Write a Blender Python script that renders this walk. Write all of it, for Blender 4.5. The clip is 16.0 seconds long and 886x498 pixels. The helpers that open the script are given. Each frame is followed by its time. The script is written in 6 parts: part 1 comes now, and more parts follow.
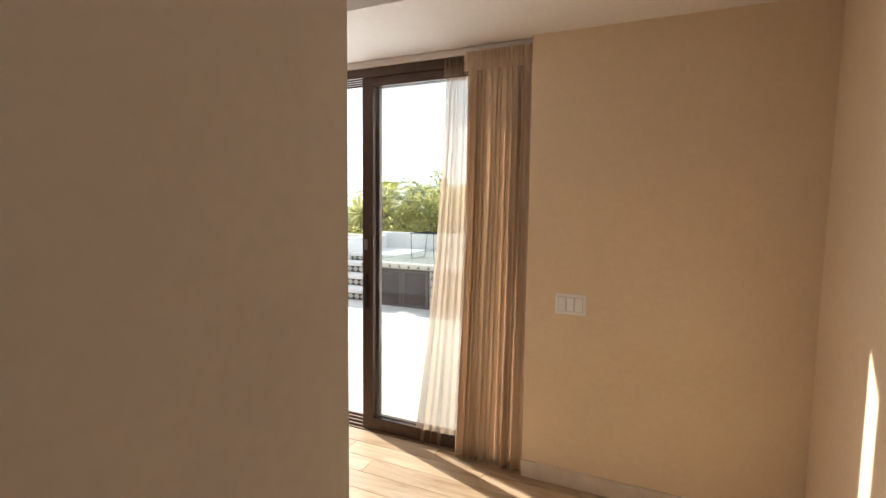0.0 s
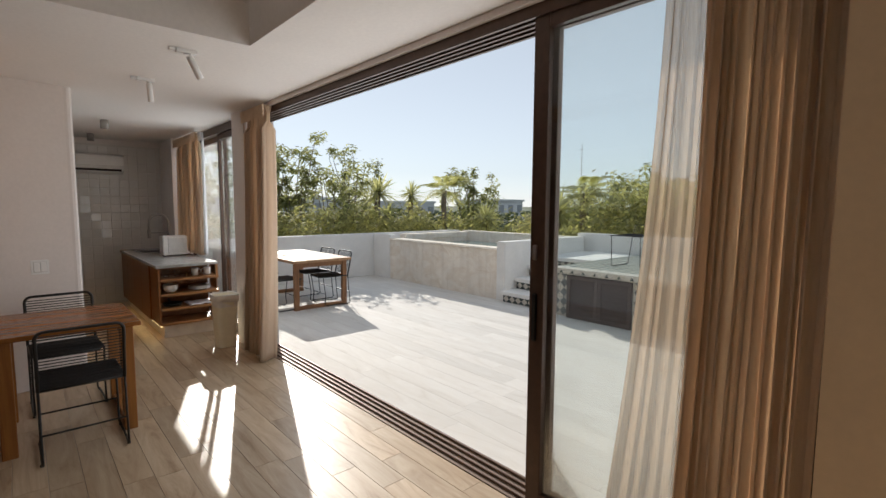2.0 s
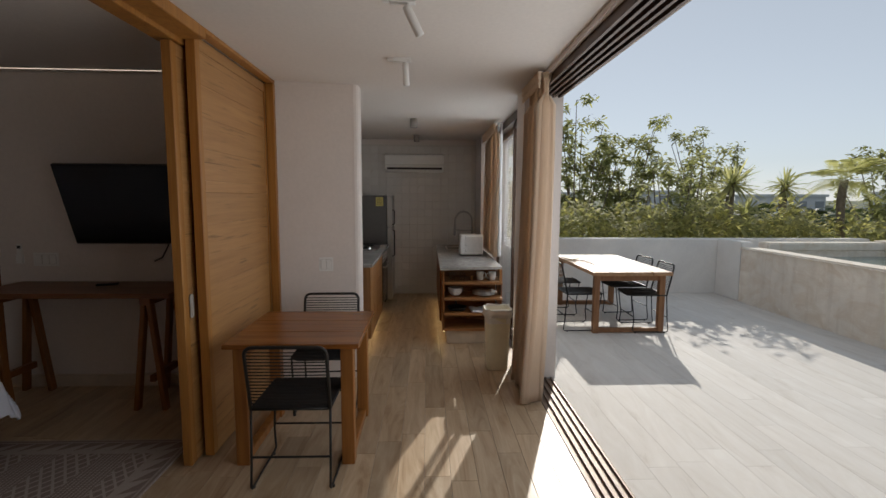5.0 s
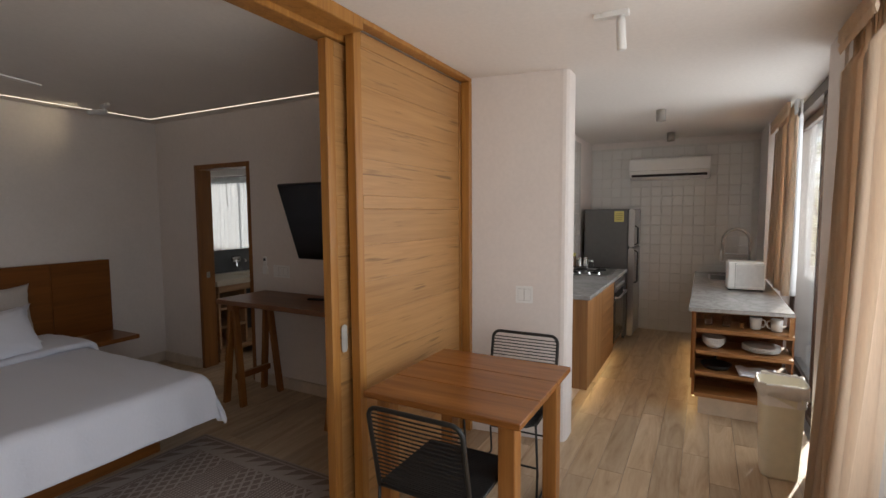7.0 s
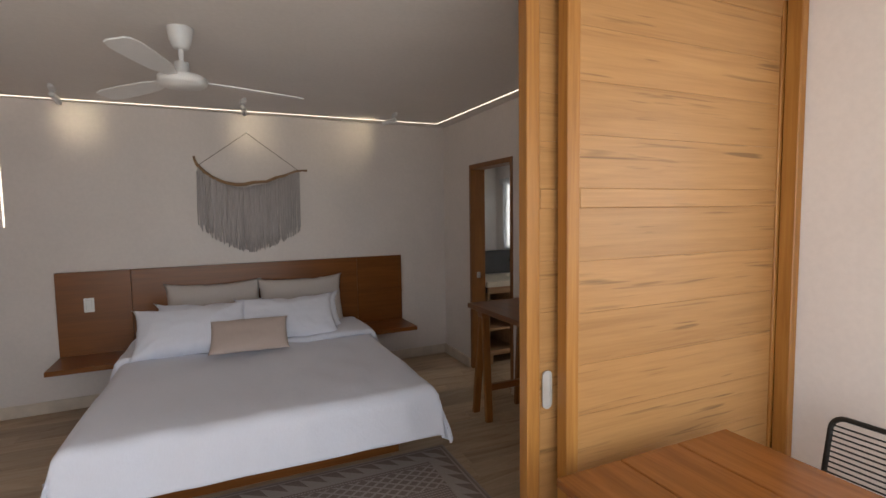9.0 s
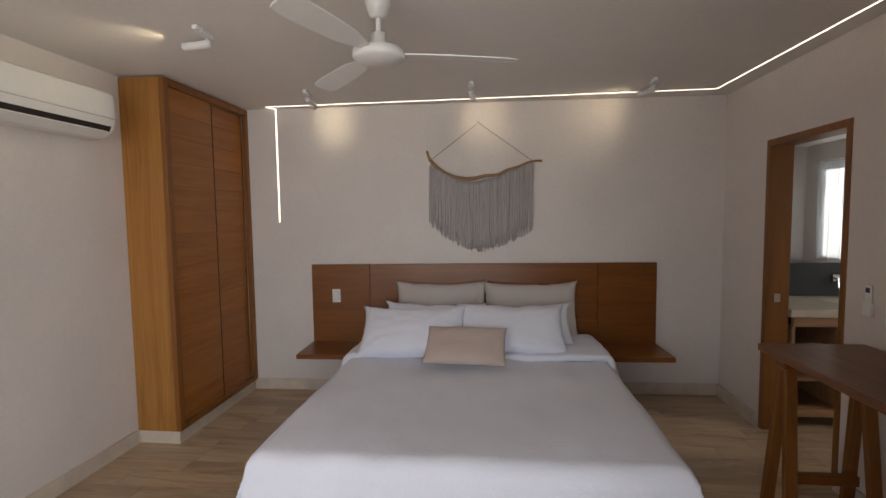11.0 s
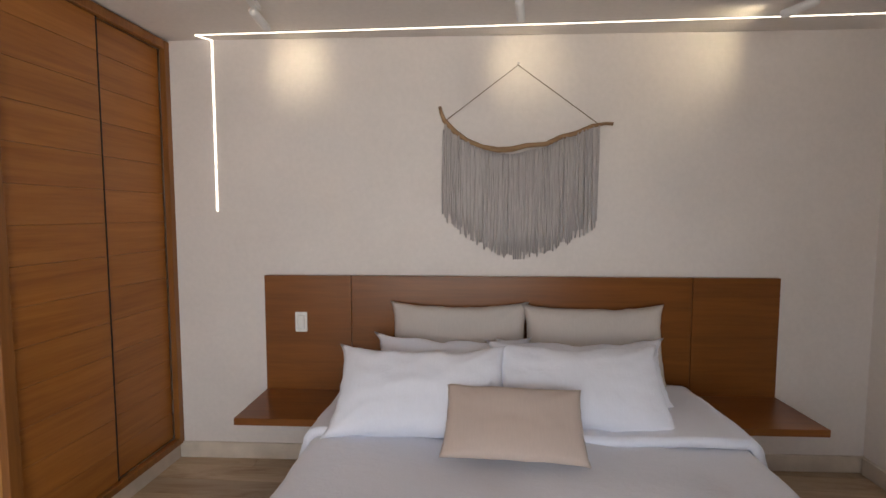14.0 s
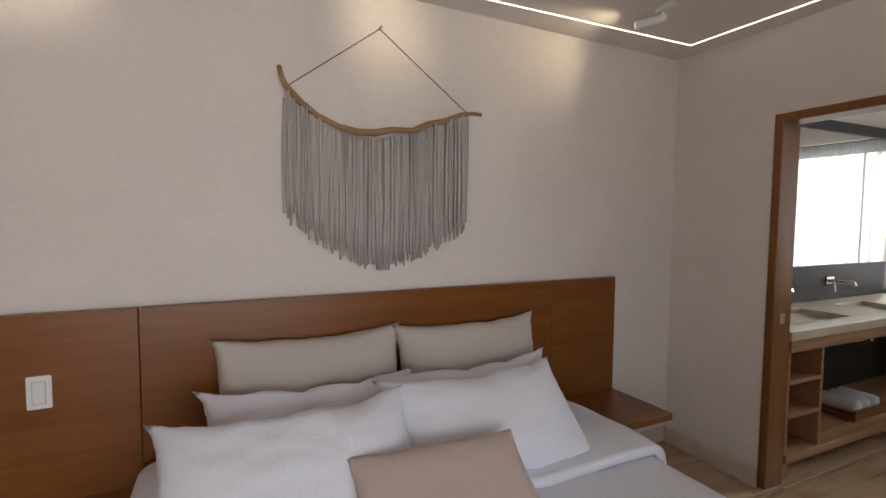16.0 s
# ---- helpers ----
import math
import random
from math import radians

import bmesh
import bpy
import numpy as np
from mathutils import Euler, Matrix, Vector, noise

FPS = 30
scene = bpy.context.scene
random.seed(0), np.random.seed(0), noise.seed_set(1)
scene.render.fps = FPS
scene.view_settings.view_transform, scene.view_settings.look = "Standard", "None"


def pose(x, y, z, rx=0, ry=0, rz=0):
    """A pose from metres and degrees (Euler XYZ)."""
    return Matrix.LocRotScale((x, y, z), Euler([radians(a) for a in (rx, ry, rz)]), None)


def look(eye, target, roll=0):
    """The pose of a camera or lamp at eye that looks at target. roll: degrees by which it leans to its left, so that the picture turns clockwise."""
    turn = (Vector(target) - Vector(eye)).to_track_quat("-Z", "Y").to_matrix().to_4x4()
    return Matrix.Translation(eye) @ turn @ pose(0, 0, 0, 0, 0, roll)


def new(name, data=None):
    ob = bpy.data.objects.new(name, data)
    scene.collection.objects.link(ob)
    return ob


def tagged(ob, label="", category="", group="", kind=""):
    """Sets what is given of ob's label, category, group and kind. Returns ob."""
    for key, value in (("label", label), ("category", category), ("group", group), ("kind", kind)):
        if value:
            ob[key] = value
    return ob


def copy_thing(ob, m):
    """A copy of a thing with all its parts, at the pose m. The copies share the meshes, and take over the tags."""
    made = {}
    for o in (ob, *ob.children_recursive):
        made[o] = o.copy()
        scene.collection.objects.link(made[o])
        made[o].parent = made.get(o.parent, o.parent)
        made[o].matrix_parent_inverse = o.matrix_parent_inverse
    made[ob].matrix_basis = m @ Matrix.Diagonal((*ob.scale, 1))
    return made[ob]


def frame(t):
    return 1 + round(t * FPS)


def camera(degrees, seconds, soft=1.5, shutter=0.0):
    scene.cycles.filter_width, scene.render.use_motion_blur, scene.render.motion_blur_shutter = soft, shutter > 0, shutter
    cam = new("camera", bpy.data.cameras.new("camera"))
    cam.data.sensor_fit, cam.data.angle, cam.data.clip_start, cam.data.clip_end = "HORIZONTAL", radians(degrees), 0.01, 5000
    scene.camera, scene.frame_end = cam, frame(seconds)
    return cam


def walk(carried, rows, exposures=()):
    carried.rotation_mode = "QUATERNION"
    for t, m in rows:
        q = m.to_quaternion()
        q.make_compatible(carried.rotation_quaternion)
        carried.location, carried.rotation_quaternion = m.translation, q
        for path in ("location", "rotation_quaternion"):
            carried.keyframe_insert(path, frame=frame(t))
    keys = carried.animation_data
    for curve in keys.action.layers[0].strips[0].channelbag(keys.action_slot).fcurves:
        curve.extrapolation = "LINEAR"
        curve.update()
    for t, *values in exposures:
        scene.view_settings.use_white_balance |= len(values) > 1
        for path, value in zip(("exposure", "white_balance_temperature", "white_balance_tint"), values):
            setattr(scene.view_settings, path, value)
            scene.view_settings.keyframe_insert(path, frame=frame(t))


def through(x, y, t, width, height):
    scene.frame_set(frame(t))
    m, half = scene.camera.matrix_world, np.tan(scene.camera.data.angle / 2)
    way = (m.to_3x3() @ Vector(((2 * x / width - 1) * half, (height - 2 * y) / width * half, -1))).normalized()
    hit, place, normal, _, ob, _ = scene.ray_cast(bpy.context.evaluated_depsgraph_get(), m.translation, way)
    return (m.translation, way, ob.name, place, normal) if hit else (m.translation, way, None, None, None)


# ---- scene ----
cam = camera(85.7, 16.0)
METRES, EYE, TILT, LEAN, TURN = 7.3, 1.56, 0.0, 0.0, 24.7
ROWS = [
    (0.0, 0.0, 0.0, 0.0, 0.06, -4.94, -0.72),
    (0.5, 0.0040, 0.0376, 0.0009, 5.03, -5.07, -0.6),
    (1.0, 0.0037, 0.0661, -0.0005, 10.75, -5.11, -0.52),
    (1.5, 0.0014, 0.1007, -0.0032, 17.15, -5.12, -0.48),
    (2.0, -0.0004, 0.1303, -0.0043, 23.8, -5.17, -0.31),
    (2.5, -0.005, 0.1624, -0.0022, 31.4, -5.32, -0.27),
    (3.0, -0.0135, 0.1924, -0.0033, 38.84, -5.37, -0.2),
    (3.5, -0.0274, 0.2252, -0.0012, 44.83, -5.54, -0.28),
    (6.0, -0.1198, 0.3583, 0.0031, 77.63, -5.31, 0.08),
    (6.5, -0.1469, 0.3787, 0.0044, 85.42, -4.5, 0.24),
    (7.0, -0.1788, 0.3903, 0.002, 94.02, -4.32, 0.41),
    (7.5, -0.2085, 0.4012, 0.0028, 103.33, -4.41, 0.54),
    (8.0, -0.2365, 0.4138, 0.0031, 112.78, -4.31, 0.63),
    (8.5, -0.2631, 0.4185, 0.0042, 121.89, -4.26, 0.74),
    (9.0, -0.292, 0.4134, 0.0035, 131.29, -4.24, 0.85),
    (9.5, -0.3171, 0.4056, 0.0022, 140.85, -4.14, 0.98),
    (10.0, -0.3455, 0.3935, 0.002, 149.36, -4.08, 1.03),
    (12.5, -0.41, 0.2601, -0.0006, 168.09, -4.18, 0.37),
    (13.0, -0.4083, 0.2229, -0.0035, 166.7, -4.26, 0.25),
    (13.5, -0.4066, 0.1903, -0.0063, 164.49, -4.19, 0.14),
    (14.0, -0.4044, 0.1582, -0.0065, 159.83, -4.17, -0.02),
    (14.5, -0.3956, 0.129, -0.0068, 153.32, -4.39, -0.17),
    (15.0, -0.3859, 0.1014, -0.0079, 144.49, -3.99, -0.56),
    (15.5, -0.3846, 0.0766, -0.0095, 137.18, -3.81, -0.49),
    (16.0, -0.3837, 0.0514, -0.0091, 130.61, -3.62, -0.43),
]
walk(cam, [(t, pose(0, 0, EYE, TILT, LEAN, TURN) @ pose(METRES * x, METRES * y, METRES * z, 90 + pitch, roll, yaw)) for t, x, y, z, yaw, pitch, roll in ROWS],
     exposures=[(0.0, 1.15), (0.5, 0.75), (1.0, 0.42), (1.6, 0.02), (2.5, -0.26), (3.5, -0.36), (6.0, -0.58), (6.5, -0.38), (7.0, 0.34), (8.0, 0.9), (9.5, 0.97), (10.2, 1.06), (12.5, 1.33), (14.0, 1.62), (16.0, 1.48)])


# ---- world, sun, large lights ----
world = bpy.data.worlds.new("sky")
scene.world = world
world.use_nodes = True
wt = world.node_tree
sky = wt.nodes.new("ShaderNodeTexSky")
sky.sky_type = "NISHITA"
sky.sun_disc = False
sky.sun_elevation = radians(25.0)
sky.sun_rotation = radians(-70.5)
sky.air_density, sky.dust_density, sky.ozone_density = 1.0, 0.05, 3.0
haze = wt.nodes.new("ShaderNodeHueSaturation")
haze.inputs["Saturation"].default_value = 0.42
wt.links.new(sky.outputs[0], haze.inputs["Color"])
veil = wt.nodes.new("ShaderNodeMix")
veil.data_type = "RGBA"
veil.inputs[0].default_value, veil.inputs[7].default_value = 0.55, (4.6, 5.3, 6.1, 1)   # thin even haze over the whole sky
wt.links.new(haze.outputs[0], veil.inputs[6])
wt.links.new(veil.outputs[2], wt.nodes["Background"].inputs[0])
wt.nodes["Background"].inputs[1].default_value = 0.14
sun = new("sun", bpy.data.lights.new("sun", "SUN"))
sun.data.energy, sun.data.angle, sun.data.color = 4.8, radians(0.55), (1.0, 0.95, 0.87)
sun.matrix_world = look((-14.46, 5.12, 7.15), (0, 0, 0))


# ---- helpers for building ----
def part(name, bm, material, parent=None, label="", smooth=False):
    me = bpy.data.meshes.new(name)
    bm.normal_update()
    bm.to_mesh(me)
    bm.free()
    if smooth:
        me.shade_smooth()
    me.materials.append(material)
    ob = new(name, me)
    if parent:
        ob.parent = parent
    if label:
        ob["label"] = label
    return ob


def thing(name, m, label, category, group="", kind=""):
    """An empty at a thing's base, to hold its parts."""
    ob = new(name)
    ob.empty_display_size = 0.05
    ob.matrix_basis = m
    return tagged(ob, label, category, group, kind)


def box(x0, x1, y0, y1, z0, z1, bevel=0.0, seg=1, bm=None):
    """A box, its edges eased; joined into bm where that is given."""
    own = bmesh.new()
    bmesh.ops.create_cube(own, size=1)
    for v in own.verts:
        v.co = Vector(((x0 + x1) / 2 + v.co.x * (x1 - x0), (y0 + y1) / 2 + v.co.y * (y1 - y0), (z0 + z1) / 2 + v.co.z * (z1 - z0)))
    if bevel > 0:
        bmesh.ops.bevel(own, geom=own.edges[:], offset=bevel, segments=seg, affect="EDGES", clamp_overlap=True)
    return merge(bm, own) if bm else own


def merge(bm, other, m=None):
    """Adds the bmesh other to bm and frees it."""
    if m is not None:
        other.transform(m)
    me = bpy.data.meshes.new("tmp")
    other.to_mesh(me)
    other.free()
    bm.from_mesh(me)
    bpy.data.meshes.remove(me)
    return bm


def prism(pts, z0, z1, bevel=0.0, axis="z"):
    """A plan outline raised from z0 to z1 (axis z), or an outline in (y, z) drawn out along x, or in (x, z) along y."""
    bm = bmesh.new()
    put = {"z": lambda a, b, c: (a, b, c), "x": lambda a, b, c: (c, a, b), "y": lambda a, b, c: (a, c, b)}[axis]
    lo = [bm.verts.new(put(a, b, z0)) for a, b in pts]
    hi = [bm.verts.new(put(a, b, z1)) for a, b in pts]
    n = len(pts)
    bm.faces.new(lo[::-1]), bm.faces.new(hi)
    for i in range(n):
        bm.faces.new((lo[i], lo[(i + 1) % n], hi[(i + 1) % n], hi[i]))
    bmesh.ops.recalc_face_normals(bm, faces=bm.faces[:])
    if bevel > 0:
        bmesh.ops.bevel(bm, geom=bm.edges[:], offset=bevel, segments=2, affect="EDGES", clamp_overlap=True)
    return bm


def lathe(profile, seg=24, bm=None):
    """A turned shape round z from (radius, z) pairs."""
    own = bmesh.new()
    rings = []
    for r, z in profile:
        rings.append([own.verts.new((max(r, 1e-4) * math.cos(2 * math.pi * i / seg), max(r, 1e-4) * math.sin(2 * math.pi * i / seg), z)) for i in range(seg)])
    for a, b in zip(rings, rings[1:]):
        for i in range(seg):
            own.faces.new((a[i], a[(i + 1) % seg], b[(i + 1) % seg], b[i]))
    own.faces.new(rings[0][::-1])
    own.faces.new(rings[-1])
    return merge(bm, own) if bm else own


def tube(points, radius, seg=8, bm=None, closed=False):
    """A round bar along points; radius may be one number or one for each point."""
    own = bmesh.new()
    P = [Vector(p) for p in points]
    n = len(P)
    R = radius if isinstance(radius, (list, tuple)) else [radius] * n
    rings, up = [], None
    for i in range(n):
        a = P[(i - 1) % n] if closed or i else P[0]
        b = P[(i + 1) % n] if closed or i < n - 1 else P[-1]
        t = (b - a).normalized()
        if up is None:
            up = t.cross(Vector((0, 0, 1)))
            if up.length < 0.1:
                up = t.cross(Vector((1, 0, 0)))
        up = (up - t * up.dot(t)).normalized()
        side = t.cross(up)
        rings.append([own.verts.new(P[i] + R[i] * (math.cos(2 * math.pi * k / seg) * up + math.sin(2 * math.pi * k / seg) * side)) for k in range(seg)])
    pairs = list(zip(rings, rings[1:])) + ([(rings[-1], rings[0])] if closed else [])
    for a, b in pairs:
        for k in range(seg):
            own.faces.new((a[k], a[(k + 1) % seg], b[(k + 1) % seg], b[k]))
    if not closed:
        own.faces.new(rings[0][::-1])
        own.faces.new(rings[-1])
    bmesh.ops.recalc_face_normals(own, faces=own.faces[:])
    return merge(bm, own) if bm else own


def structure(name, bm, material, label="", category="", smooth=False):
    return tagged(part(name, bm, material, None, "", smooth), label, category, "", "structure")


def window_light(name, x0, x1, y, z0, z1, energy, m=None):
    """The sky's light through an opening, as an area lamp in it that faces into the room."""
    lamp = new(name, bpy.data.lights.new(name, "AREA"))
    lamp.data.shape, lamp.data.size, lamp.data.size_y = "RECTANGLE", x1 - x0, z1 - z0
    lamp.data.energy, lamp.data.color = energy, (0.93, 0.96, 1.0)
    lamp.matrix_world = m if m else look(((x0 + x1) / 2, y, (z0 + z1) / 2), ((x0 + x1) / 2, y - 1, (z0 + z1) / 2))
    return lamp


window_light("daylight_terrace", -5.4, -1.0, 3.0, 0.55, 2.38, 33)
window_light("daylight_kitchen", -8.4, -6.0, 2.93, 0.9, 2.38, 34)
window_light("daylight_bathroom", 0, 2.9, 0, 0, 1.2, 6.5, look((-8.07, -1.4, 1.6), (-7, -1.4, 1.6)))


# ---- materials ----
def mat(name, rough=0.6, metal=0.0, spec=0.5):
    m = bpy.data.materials.new(name)
    m.use_nodes = True
    b = m.node_tree.nodes["Principled BSDF"]
    b.inputs["Roughness"].default_value, b.inputs["Metallic"].default_value, b.inputs["Specular IOR Level"].default_value = rough, metal, spec
    return m, m.node_tree, b


def node(nt, kind, **values):
    n = nt.nodes.new(kind)
    for key, value in values.items():
        n.inputs[key.replace("_", " ")].default_value = value
    return n


def coords(nt, scale=(1, 1, 1), world_space=False, rot=(0, 0, 0)):
    """Coordinates in metres, of the object or of the world."""
    mp = nt.nodes.new("ShaderNodeMapping")
    mp.inputs["Scale"].default_value = scale
    mp.inputs["Rotation"].default_value = rot
    if world_space:
        nt.links.new(nt.nodes.new("ShaderNodeNewGeometry").outputs["Position"], mp.inputs[0])
    else:
        nt.links.new(nt.nodes.new("ShaderNodeTexCoord").outputs["Object"], mp.inputs[0])
    return mp.outputs[0]


def ramp(nt, fac, stops):
    r = nt.nodes.new("ShaderNodeValToRGB")
    e = r.color_ramp.elements
    while len(e) < len(stops):
        e.new(0.5)
    for k, (p, c) in enumerate(stops):
        e[k].position, e[k].color = p, (*c, 1) if len(c) == 3 else c
    nt.links.new(fac, r.inputs[0])
    return r.outputs[0]


def noise_tex(nt, vec, scale, detail=4, rough=0.55, distort=0.0):
    n = node(nt, "ShaderNodeTexNoise", Scale=scale, Detail=detail, Roughness=rough, Distortion=distort)
    nt.links.new(vec, n.inputs["Vector"])
    return n.outputs[0]


def mix(nt, fac, a, b, how="MIX"):
    n = nt.nodes.new("ShaderNodeMix")
    n.data_type, n.blend_type = "RGBA", how
    for k, v in ((0, fac), (6, a), (7, b)):
        if isinstance(v, (int, float)):
            n.inputs[k].default_value = v
        elif isinstance(v, tuple):
            n.inputs[k].default_value = (*v, 1)
        else:
            nt.links.new(v, n.inputs[k])
    return n.outputs[2]


def bump(nt, b, height, strength=0.2, dist=0.002):
    n = node(nt, "ShaderNodeBump", Strength=strength, Distance=dist)
    nt.links.new(height, n.inputs["Height"])
    nt.links.new(n.outputs[0], b.inputs["Normal"])


def shade(c, k):
    return tuple(min(1.0, v * k) for v in c)


def plaster(name, col, vary=0.06, rough=0.85, relief=0.15):
    """Hand-trowelled plaster: broad clouds, fine grain, faint relief."""
    m, nt, b = mat(name, rough, 0, 0.3)
    v = coords(nt, world_space=True)
    big = noise_tex(nt, v, 1.1, 5, 0.6, 0.6)
    c = ramp(nt, big, [(0.3, shade(col, 1 - vary)), (0.7, shade(col, 1 + vary))])
    fine = noise_tex(nt, v, 38, 4)
    c = mix(nt, 0.12, c, ramp(nt, fine, [(0.35, shade(col, 0.8)), (0.65, shade(col, 1.12))]))
    nt.links.new(c, b.inputs["Base Color"])
    bump(nt, b, noise_tex(nt, v, 14, 6, 0.6, 0.3), relief, 0.004)
    return m


def wood(name, dark, mid, light, along="x", rough=0.42, scale=1.0, streak=26.0, knots=0.0, spec=0.45):
    """Planed timber; the grain runs along one axis of the object, and each object differs."""
    m, nt, b = mat(name, rough, 0, spec)
    squeeze = {"x": (0.9, streak, streak), "y": (streak, 0.9, streak), "z": (streak, streak, 0.9)}[along]
    v = coords(nt, tuple(s * scale for s in squeeze))
    info = nt.nodes.new("ShaderNodeObjectInfo")
    add = nt.nodes.new("ShaderNodeVectorMath")
    shift = node(nt, "ShaderNodeMath")
    shift.operation = "MULTIPLY"
    shift.inputs[1].default_value = 37.0
    nt.links.new(info.outputs["Random"], shift.inputs[0])
    nt.links.new(v, add.inputs[0])
    nt.links.new(shift.outputs[0], add.inputs[1])
    g = noise_tex(nt, add.outputs[0], 1.0, 6, 0.62, 0.9)
    c = ramp(nt, g, [(0.3, dark), (0.5, mid), (0.72, light)])
    fine = noise_tex(nt, add.outputs[0], 5.0, 3, 0.6)
    c = mix(nt, 0.22, c, ramp(nt, fine, [(0.35, shade(mid, 0.75)), (0.6, light)]))
    if knots:
        kv = nt.nodes.new("ShaderNodeVectorMath")
        kv.operation = "MULTIPLY"
        kv.inputs[1].default_value = (2.6, 2.2, 2.2)
        nt.links.new(add.outputs[0], kv.inputs[0])
        spot = noise_tex(nt, kv.outputs[0], 1.0, 2, 0.5, 0.4)
        c = mix(nt, ramp(nt, spot, [(0.62, (0, 0, 0)), (0.74, (0.8, 0.8, 0.8))]), c, shade(dark, 0.45))
    tone = ramp(nt, info.outputs["Random"], [(0.0, (0.95, 0.945, 0.94)), (1.0, (1.04, 1.035, 1.03))])
    c = mix(nt, 1.0, c, tone, "MULTIPLY")
    nt.links.new(c, b.inputs["Base Color"])
    bump(nt, b, fine, 0.08, 0.001)
    return m


def plain(name, col, rough=0.5, metal=0.0, vary=0.08, scale=20.0, spec=0.5, relief=0.05):
    m, nt, b = mat(name, rough, metal, spec)
    v = coords(nt)
    n = noise_tex(nt, v, scale, 4)
    nt.links.new(ramp(nt, n, [(0.3, shade(col, 1 - vary)), (0.7, shade(col, 1 + vary))]), b.inputs["Base Color"])
    if relief:
        bump(nt, b, n, relief, 0.001)
    return m


def cloth(name, col, weave=900.0, vary=0.08, through=0.0, rough=0.95, relief=0.15, crease=0.0):
    """Woven cloth; through: how much light comes through it."""
    m, nt, b = mat(name, rough, 0, 0.15)
    v = coords(nt)
    slub = noise_tex(nt, coords(nt, (160, 160, 14)), 1.0, 3)
    c = ramp(nt, slub, [(0.3, shade(col, 1 - vary)), (0.7, shade(col, 1 + vary))])
    nt.links.new(c, b.inputs["Base Color"])
    b.inputs["Sheen Weight"].default_value = 0.15
    if crease:
        soft = noise_tex(nt, coords(nt, (1, 1.6, 1)), 4.0, 2, 0.45, 1.2)
        fold = ramp(nt, soft, [(0.38, (0, 0, 0)), (0.5, (1, 1, 1)), (0.62, (0.1, 0.1, 0.1))])
        small = noise_tex(nt, coords(nt, (1, 1.3, 1.1)), 11.0, 4, 0.6, 1.6)
        ridge = ramp(nt, small, [(0.40, (0, 0, 0)), (0.5, (1, 1, 1)), (0.60, (0.05, 0.05, 0.05))])
        bump(nt, b, mix(nt, 0.45, fold, ridge), crease, 0.012)
    else:
        bump(nt, b, noise_tex(nt, v, weave / 4, 2), relief, 0.001)
    if through:
        out = nt.nodes["Material Output"]
        tr = nt.nodes.new("ShaderNodeBsdfTranslucent")
        nt.links.new(c, tr.inputs[0])
        ms = node(nt, "ShaderNodeMixShader", Fac=through)
        nt.links.new(b.outputs[0], ms.inputs[1])
        nt.links.new(tr.outputs[0], ms.inputs[2])
        nt.links.new(ms.outputs[0], out.inputs[0])
    return m


def glow(name, col, strength):
    m, nt, b = mat(name, 0.5)
    b.inputs["Base Color"].default_value = (0.8, 0.8, 0.78, 1)
    b.inputs["Emission Color"].default_value = (*col, 1)
    b.inputs["Emission Strength"].default_value = strength
    return m


WHITE = plaster("white_plaster", (0.752, 0.69, 0.652), 0.05)
CREAM = plaster("cream_plaster", (0.74, 0.585, 0.41), 0.06, 0.75, 0.2)
CEIL = plaster("ceiling_paint", (0.80, 0.755, 0.715), 0.03, 0.9, 0.06)
def stained(name, col, stain):
    """Weathered stucco: blotched and streaked with damp stains, rubbed paler in places."""
    m, nt, b = mat(name, 0.9, 0, 0.25)
    v = coords(nt, world_space=True)
    base = ramp(nt, noise_tex(nt, v, 1.6, 6, 0.62, 0.8), [(0.3, shade(col, 0.88)), (0.7, shade(col, 1.08))])
    blot = ramp(nt, noise_tex(nt, coords(nt, (1, 1, 1.7), True), 2.3, 9, 0.72, 1.1), [(0.46, (0, 0, 0)), (0.68, (0.75, 0.75, 0.75))])
    c = mix(nt, blot, base, stain)
    runs = ramp(nt, noise_tex(nt, coords(nt, (9, 9, 0.8), True), 1.0, 5, 0.6, 0.3), [(0.52, (0, 0, 0)), (0.75, (0.35, 0.35, 0.35))])
    c = mix(nt, runs, c, shade(stain, 0.8))
    chips = ramp(nt, noise_tex(nt, v, 9.0, 7, 0.7), [(0.62, (0, 0, 0)), (0.68, (0.5, 0.5, 0.5))])
    c = mix(nt, chips, c, shade(col, 1.15))
    nt.links.new(c, b.inputs["Base Color"])
    bump(nt, b, noise_tex(nt, v, 16, 7, 0.65, 0.4), 0.4, 0.005)
    return m


POOL_WALL = stained("weathered_pool_stucco", (0.86, 0.785, 0.69), (0.69, 0.565, 0.43))
STUCCO = plaster("terrace_stucco", (0.80, 0.775, 0.74), 0.10, 0.9, 0.35)
HONEY = wood("honey_wood", (0.365, 0.178, 0.060), (0.43, 0.222, 0.080), (0.49, 0.265, 0.10), "x", 0.4, 1.0, 22, 1.0)
HONEY_V = wood("honey_wood_upright", (0.26, 0.10, 0.02), (0.38, 0.165, 0.036), (0.46, 0.225, 0.056), "z", 0.4, 1.0, 22)
WALNUT = wood("red_brown_wood", (0.155, 0.050, 0.011), (0.20, 0.067, 0.014), (0.245, 0.088, 0.019), "x", 0.3, 1.0, 16)
WALNUT_V = wood("red_brown_wood_upright", (0.16, 0.054, 0.010), (0.225, 0.082, 0.016), (0.29, 0.115, 0.025), "z", 0.42, 1.0, 16)
TEAK = wood("table_wood", (0.17, 0.062, 0.02), (0.28, 0.115, 0.036), (0.38, 0.17, 0.058), "y", 0.38, 1.0, 16)
